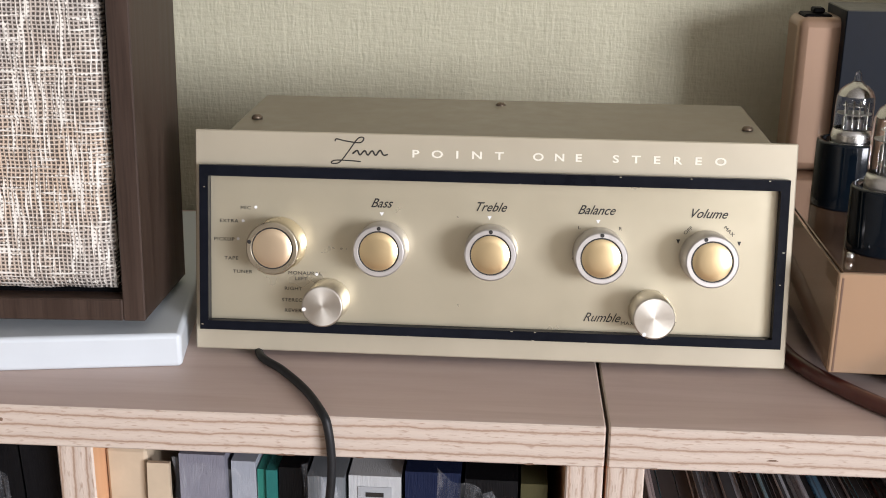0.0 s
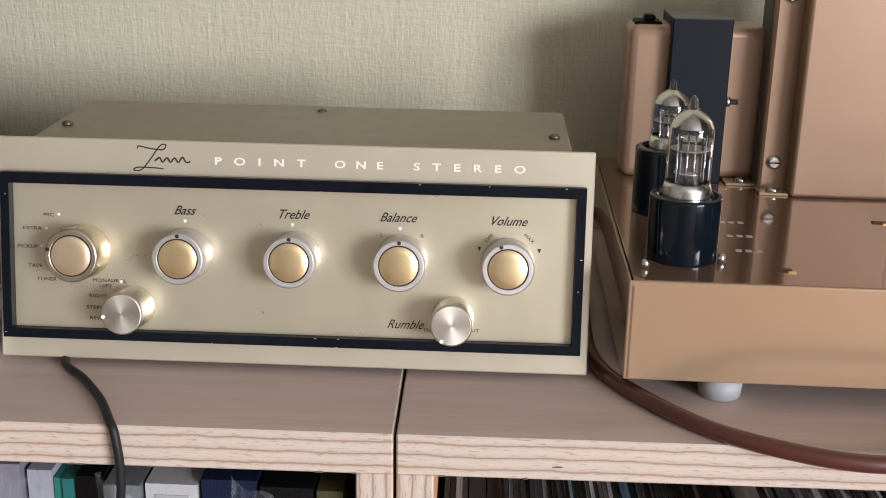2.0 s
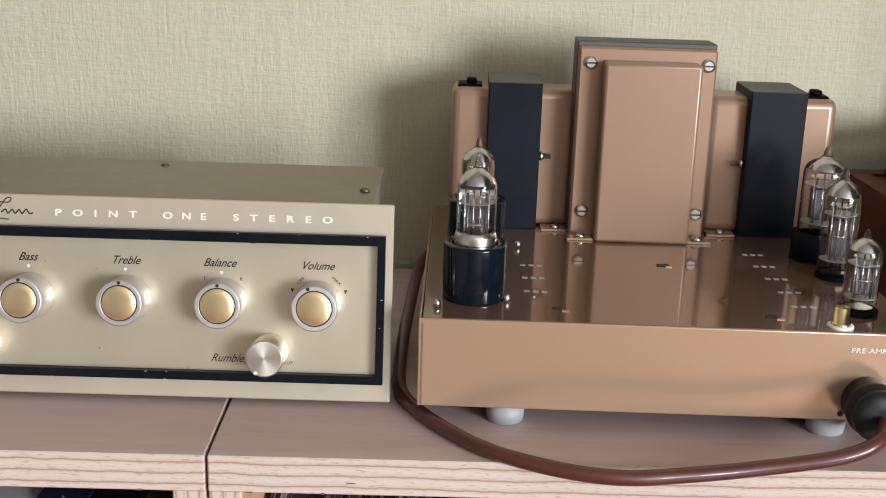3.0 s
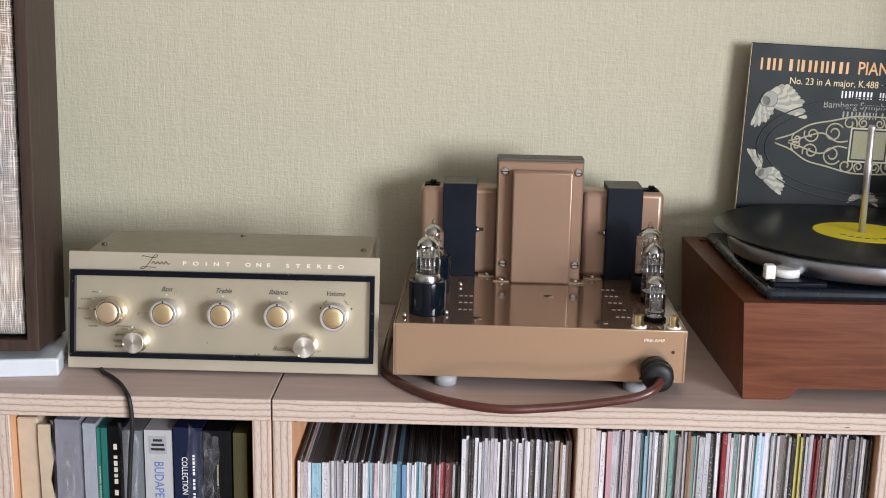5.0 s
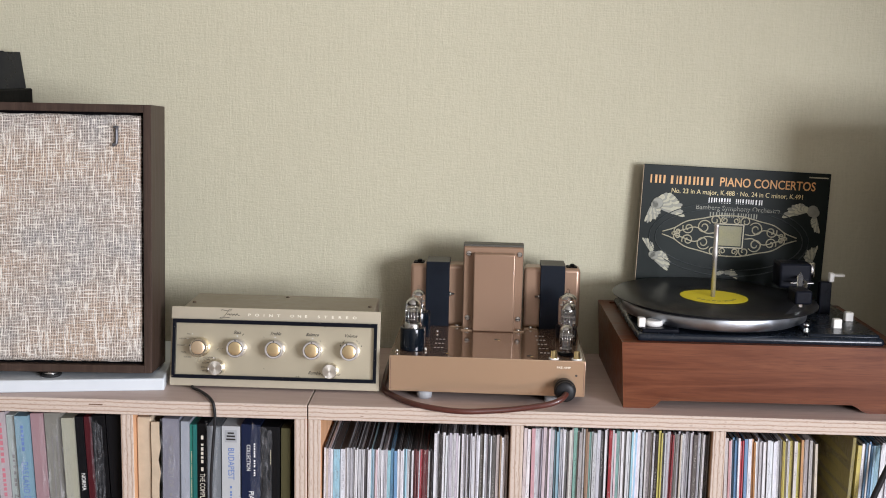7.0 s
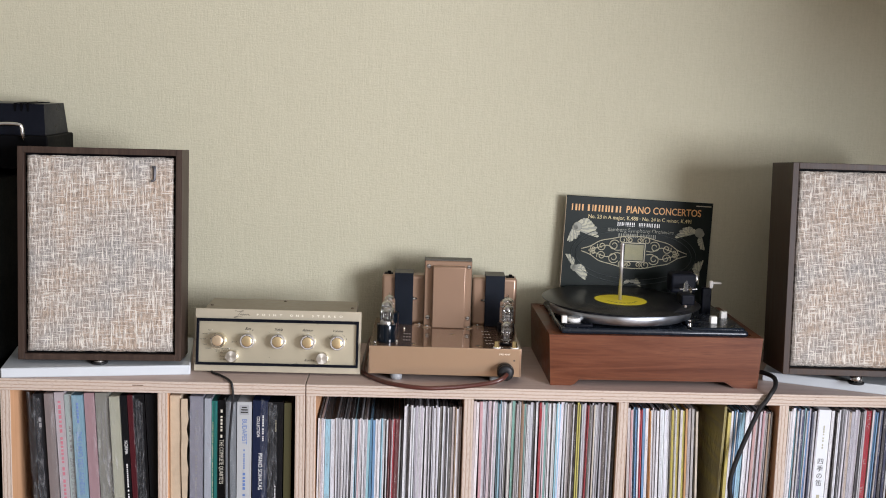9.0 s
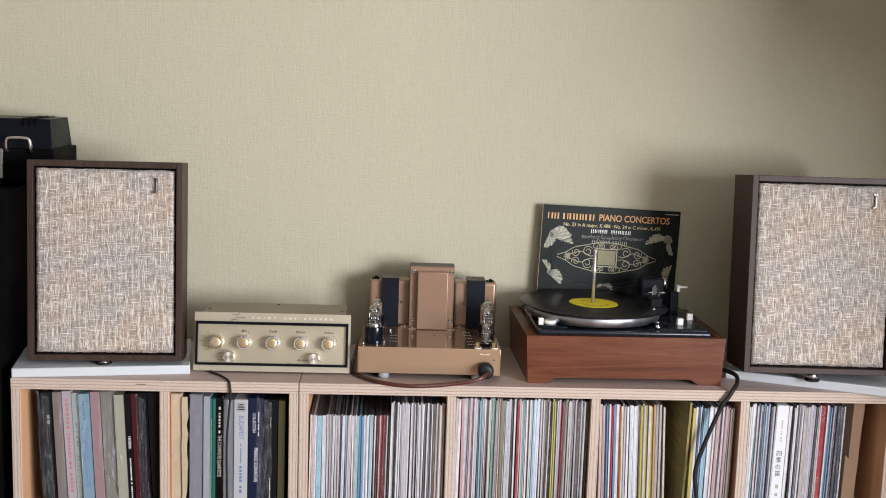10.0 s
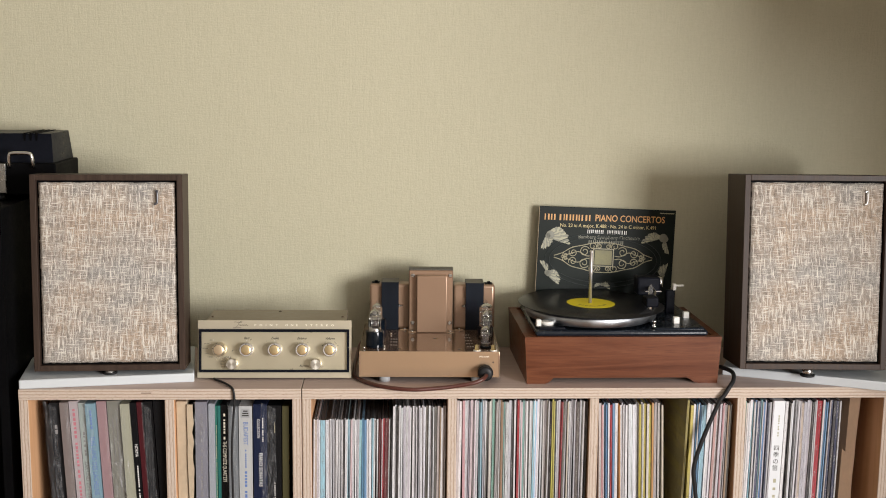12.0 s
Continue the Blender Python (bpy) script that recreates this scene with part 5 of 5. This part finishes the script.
def spine_word(words, x, top, size, material, stretch=1.0, shift=0.0):
    """Words that read down a spine, the first letter so far below the sleeve's top."""
    ob = nearest(x)
    h = SIZES[ob.name][2]
    t = lettering("spine_word", words, size, Matrix.Translation((shift, -0.0003, h - top)) @ FRONT @ Matrix.Rotation(radians(-90), 4, "Z"), material, ob, 0, stretch, 1.0, "LEFT")
    t.matrix_parent_inverse = on_spine(ob)


def spine_bars(x, top, bottom, width, material, seed=1, shift=0.0):
    ob = nearest(x)
    h = SIZES[ob.name][2]
    r = random.Random(seed)
    z = top
    while z < bottom:
        ln = r.uniform(0.5, 1.0) * width
        bar = part("spine_bar", box(B(), shift - width * 0.30, shift + width * 0.30, -0.0004, 0.0002, h - z - ln, h - z), material, ob)
        bar.matrix_parent_inverse = on_spine(ob)
        z += ln + width * (r.uniform(0.25, 0.45) if r.random() < 0.82 else 1.1)


# torn brown cardboard mailer and film beside the grey box
mail = thing("cardboard_mailer", "torn brown cardboard mailer in the cabinet", "cardboard", pose(-0.2495, 0.016, FLOOR_Z))
part("panel", box(B(), 0.0, 0.021, 0.0, 0.30, 0.0, 0.375, 0.0015), MAT_CARD, mail)
bm = B()
rr = random.Random(8)
left, right = [], []
for k in range(14):
    z = 0.12 + 0.25 * k / 13
    left.append((0.0225 + rr.uniform(-0.001, 0.001), z))
    right.append((0.0335 + rr.uniform(-0.0025, 0.0015) - 0.003 * (k < 3), z))
extrude_outline(bm, left + right[::-1], -0.004, -0.0015)
part("torn_flap", bm, MAT_CARD, mail)
# mailer at the right end; its bay shade is painted into the card
mail2 = thing("cardboard_mailer", "bent dark brown kraft mailer in the cabinet", "cardboard", pose(1.115, 0.050, FLOOR_Z, 0, 1.2, 0) @ Matrix.Diagonal((0.72, 0.95, 1.0, 1.0)))
bm = B()
rr = random.Random(17)
edge = [(0.033 + rr.uniform(-0.0012, 0.0012) - 0.004 * math.sin(3.0 * k / 15), 0.37 * k / 15) for k in range(16)]
extrude_outline(bm, [(0.0, 0.0)] + edge + [(0.002, 0.372)], 0.0, 0.30)
part("panel", bm, MAT_CARD_SHADED, mail2)
bm = B()
extrude_outline(bm, [(-0.012, 0.0), (0.026, 0.0), (0.024, 0.225), (0.012, 0.248), (-0.004, 0.256), (-0.012, 0.262)], -0.006, -0.003)
part("flap", bm, MAT_CARD_SHADED, mail2)

spine_word("PIANO SONATAS", -0.0930, 0.100, 0.0108, MAT_WHITE_INK, 0.84)
spine_word("COLLECTION", -0.0930, 0.030, 0.0080, MAT_WHITE_INK, 0.8, -0.004)
spine_bars(-0.0930, 0.028, 0.075, 0.0035, MAT_WHITE_INK, 4, 0.005)
spine_word("THE COMPLETE QUARTETS", -0.1570, 0.075, 0.0105, MAT_CREAM_INK, 0.66)
spine_bars(-0.1570, 0.018, 0.070, 0.0058, MAT_CREAM_INK, 2)
spine_word("BUDAPEST", -0.1230, 0.032, 0.0128, MAT_BLUE_INK, 0.8)
spine_bars(-0.1230, 0.090, 0.125, 0.0040, MAT_BLUE_INK, 6)
spine_bars(-0.1230, 0.135, 0.190, 0.0075, MAT_BLUE_INK, 7)
spine_word("STRING QUARTETS", -0.1230, 0.200, 0.0128, MAT_BLUE_INK, 0.85)
lab = nearest(-0.1230)
tag = part("spine_label", box(B(), -0.0085, 0.0085, -0.0005, 0.0002, SIZES[lab.name][2] - 0.024, SIZES[lab.name][2] - 0.006), MAT_GREY_FOOT, lab, "grey printed label")
tag.matrix_parent_inverse = on_spine(lab)
for k, wd in enumerate((0.0045, 0.0060, 0.0066)):
    hh = SIZES[lab.name][2] - 0.0090 - 0.0046 * k
    bar = part("label_bar", box(B(), -wd, wd, -0.0008, 0.0, hh - 0.0024, hh), MAT_INK, lab)
    bar.matrix_parent_inverse = on_spine(lab)
spine_word("IMMORTAL ART OF", -0.2000, 0.025, 0.0095, MAT_GREY_INK, 0.95)
spine_bars(-0.2000, 0.112, 0.30, 0.0060, MAT_GREY_INK, 11)
spine_bars(-0.1690, 0.040, 0.30, 0.0022, MAT_LEAF_INK, 12)
spine_bars(-0.4561, 0.016, 0.075, 0.0080, MAT_ROSE_INK, 14)
spine_bars(-0.4561, 0.085, 0.20, 0.0072, MAT_ROSE_INK, 13)
spine_bars(-0.4396, 0.060, 0.105, 0.0055, MAT_GREY_INK, 15)
spine_word("ZAR UND ZIMMERMANN", -0.4396, 0.120, 0.0105, MAT_GREY_INK, 0.9)
spine_bars(-0.4213, 0.014, 0.055, 0.0062, MAT_BLUE_INK, 16)
spine_word("DAS LAND DES LÄCHELNS", -0.4213, 0.068, 0.0135, MAT_BLUE_INK, 0.75)
spine_bars(-0.3762, 0.035, 0.19, 0.0038, MAT_GREY_INK, 17, 0.0040)
spine_bars(-0.3762, 0.035, 0.13, 0.0030, MAT_GREY_INK, 18, -0.0035)
spine_word("NORMA", -0.3359, 0.085, 0.0085, MAT_WHITE_INK, 0.85)
spine_bars(-0.3359, 0.130, 0.30, 0.0040, MAT_WHITE_INK, 19)
spine_bars(-0.4940, 0.045, 0.060, 0.0080, MAT_GREY_INK, 20)
spine_bars(-0.0550, 0.035, 0.055, 0.0022, MAT_DULL_INK, 21)
spine_bars(-0.0550, 0.160, 0.30, 0.0026, MAT_WHITE_INK, 23)
ob = max((bpy.data.objects[n] for n in SIZES if 0.93 < SIZES[n][0] < 1.04), key=lambda o: SIZES[o.name][1])
ob.data = unit_box
ob.color = rgba((0.72, 0.74, 0.76))
for k, sign in enumerate("四季の笛"):
    t = lettering("spine_word", sign, 0.0125, Matrix.Translation((-0.001, -0.0003, SIZES[ob.name][2] - 0.100 - 0.0142 * k)) @ FRONT, MAT_INK, ob, 0, 1.0)
    t.matrix_parent_inverse = on_spine(ob)
spine_bars(SIZES[ob.name][0], 0.030, 0.075, 0.0042, MAT_LEAF_INK, 22)
spine_bars(SIZES[ob.name][0], 0.165, 0.210, 0.0095, MAT_LEAF_INK, 24)


def plastic_film(x0, x1, z0, z1, y, seed, label, slant=0.0):
    """A crumpled clear bag standing out round the sleeves."""
    r = random.Random(seed)
    bm = B()
    nx, nz = 10, 26
    ph = [r.uniform(0, 6.28) for _ in range(4)]
    rows = []
    for j in range(nz + 1):
        v = j / nz
        row = []
        for i in range(nx + 1):
            u = i / nx
            d = 0.0016 * math.sin(9 * u + 7 * v + ph[0]) + 0.0012 * math.sin(23 * v - 11 * u + ph[1]) + r.uniform(-0.0008, 0.0008)
            edge = r.uniform(-0.0012, 0.0012) if i in (0, nx) or j == nz else 0.0
            row.append(bm.verts.new((x0 + (x1 - x0) * u + edge + slant * (1 - v) * (z1 - z0), y - abs(d), z0 + (z1 - z0) * v + edge * 1.5 - 0.012 * u * (j == nz))))
        rows.append(row)
    for j in range(nz):
        for i in range(nx):
            a = (rows[j][i], rows[j][i + 1], rows[j + 1][i + 1], rows[j + 1][i])
            bm.faces.new((a[0], a[1], a[2]))
            bm.faces.new((a[0], a[2], a[3]))
    ob = part("plastic_bag", bm, MAT_BAG)
    return tagged(ob, label, "plastic bag")


plastic_film(0.026, 0.052, FLOOR_Z, T - 0.060, 0.0085, 5, "crumpled clear plastic bag round white record sleeves")
plastic_film(-0.212, -0.170, FLOOR_Z, T - 0.027, 0.0080, 9, "clear plastic bag round a grey boxed record set")
plastic_film(-0.148, -0.129, FLOOR_Z, T - 0.030, 0.0080, 12, "clear plastic bag round a boxed record set")
for x0, x1, top, seed in ((-0.506, -0.482, 0.026, 31), (-0.466, -0.447, 0.029, 32), (-0.4325, -0.411, 0.028, 33), (-0.3895, -0.363, 0.030, 34), (-0.3625, -0.345, 0.031, 35), (-0.316, -0.298, 0.029, 36)):
    plastic_film(x0, x1, FLOOR_Z, T - top, 0.0080, seed, "clear plastic bag round a leaning boxed record set", 0.0454)
plastic_film(-0.082, -0.052, FLOOR_Z, T - 0.031, 0.0080, 15, "clear plastic bag round a dark boxed record set")

# ---- cables ----


def cable(name, pts, r, material, label):
    bm = tube(B(), [(x, y, T + z) for x, y, z in pts], r, 12, 8)
    return tagged(part(name, bm, material), label, "cable")


cable("power_cable", [(0.3665, 0.010, 0.0240), (0.358, -0.004, 0.020), (0.338, -0.010, 0.0135), (0.293, -0.012, 0.0065), (0.254, -0.0170, 0.0042), (0.219, -0.0205, 0.0036), (0.185, -0.0125, 0.0040), (0.150, 0.008, 0.0042), (0.1215, 0.042, 0.0042), (0.1035, 0.078, 0.0042), (0.1000, 0.125, 0.0042), (0.1035, 0.19, 0.016), (0.112, 0.27, 0.030), (0.13, 0.335, 0.020)],
      0.0042, MAT_BROWN_CABLE, "thick brown rubber cable looping in front of the amplifier")
cable("signal_cable", [(-0.190, 0.15, 0.004), (-0.186, 0.10, 0.0030), (-0.180, 0.066, 0.0028), (-0.164, 0.046, 0.0030), (-0.148, 0.023, 0.0030), (-0.1365, 0.001, 0.0024), (-0.1325, -0.0042, -0.004), (-0.1310, -0.0048, -0.025), (-0.134, -0.0045, -0.06), (-0.138, -0.0045, -0.127), (-0.137, -0.0045, -0.22), (-0.135, -0.005, -0.32)],
      0.0022, MAT_RUBBER, "thin black cable hanging over the cabinet edge")
cable("arm_cable", [(0.82, 0.20, 0.006), (0.842, 0.13, 0.014), (0.858, 0.080, 0.022), (0.873, 0.046, 0.0205), (0.866, 0.010, 0.014), (0.8535, -0.0075, 0.004), (0.843, -0.0105, -0.012), (0.831, -0.0110, -0.03), (0.802, -0.0110, -0.106), (0.787, -0.0110, -0.164), (0.792, -0.0110, -0.21), (0.805, -0.011, -0.33)],
      0.0043, MAT_RUBBER, "black cable hanging from the turntable over the cabinet edge")

# ---- black rack with equipment beside the cabinets ----
rack = thing("equipment_rack", "tall black equipment rack beside the record cabinet", "rack", pose(-1.16, 0.02, 0))
RW, RDP, RH = 0.585, 0.335, T + 0.352
part("side_panel", box(B(), 0, 0.018, 0, RDP, 0, RH), MAT_BLACK_MATT, rack)
part("side_panel", box(B(), RW - 0.018, RW, 0, RDP, 0, RH), MAT_BLACK_MATT, rack)
part("back_panel", box(B(), 0.018, RW - 0.018, RDP - 0.008, RDP, 0, RH), MAT_BLACK_MATT, rack)
for z in (0.06, 0.42, 0.78, T + 0.232, RH):
    part("shelf_board", box(B(), 0.018, RW - 0.018, 0.002, RDP - 0.008, z - 0.018, z, 0.001), MAT_BLACK_MATT, rack)
dev = thing("power_amplifier", "black power amplifier with chrome handle on the rack", "amplifier", pose(-0.852, 0.155, RH))
part("chassis", box(B(), 0.0, 0.344, 0.012, 0.185, 0.012, 0.076, 0.002), MAT_BLACK_MATT, dev)
bm = B()
vs = [bm.verts.new(p) for p in ((0.0, 0.03, 0.0765), (0.335, 0.03, 0.0765), (0.335, 0.18, 0.0765), (0.0, 0.18, 0.0765), (0.02, 0.05, 0.135), (0.327, 0.05, 0.135), (0.327, 0.18, 0.135), (0.02, 0.18, 0.135))]
for q in ((3, 2, 1, 0), (4, 5, 6, 7), (0, 1, 5, 4), (1, 2, 6, 5), (2, 3, 7, 6), (3, 0, 4, 7)):
    bm.faces.new([vs[k] for k in q])
part("transformer_cover", bm, MAT_BLACK, dev, "black sloping cover")
for k in range(3):
    part("rib", box(B(), 0.272 + k * 0.012, 0.276 + k * 0.012, 0.045, 0.18, 0.0765, 0.1365), MAT_BLACK_MATT, dev)
bm = B()
tube(bm, [(x + 0.042, y, z) for x, y, z in ((0.212, 0.012, 0.068), (0.212, 0.004, 0.074), (0.213, 0.001, 0.090), (0.219, 0.0, 0.097), (0.252, 0.0, 0.097), (0.258, 0.001, 0.090), (0.259, 0.004, 0.074), (0.259, 0.012, 0.068))], 0.0040, 12, 6)
part("handle", bm, MAT_CHROME, dev, "bright chrome handle")
part("front_plate", box(B(), 0.0, 0.246, 0.002, 0.010, 0.016, 0.076, 0.001), MAT_STEEL, dev, "brushed steel front plate")
for u in (0.03, 0.22):
    for w in (0.03, 0.16):
        part("foot", lathe(B(), [(0.014, 0), (0.014, 0.012)], (u, w, 0), seg=20), MAT_RUBBER, dev)
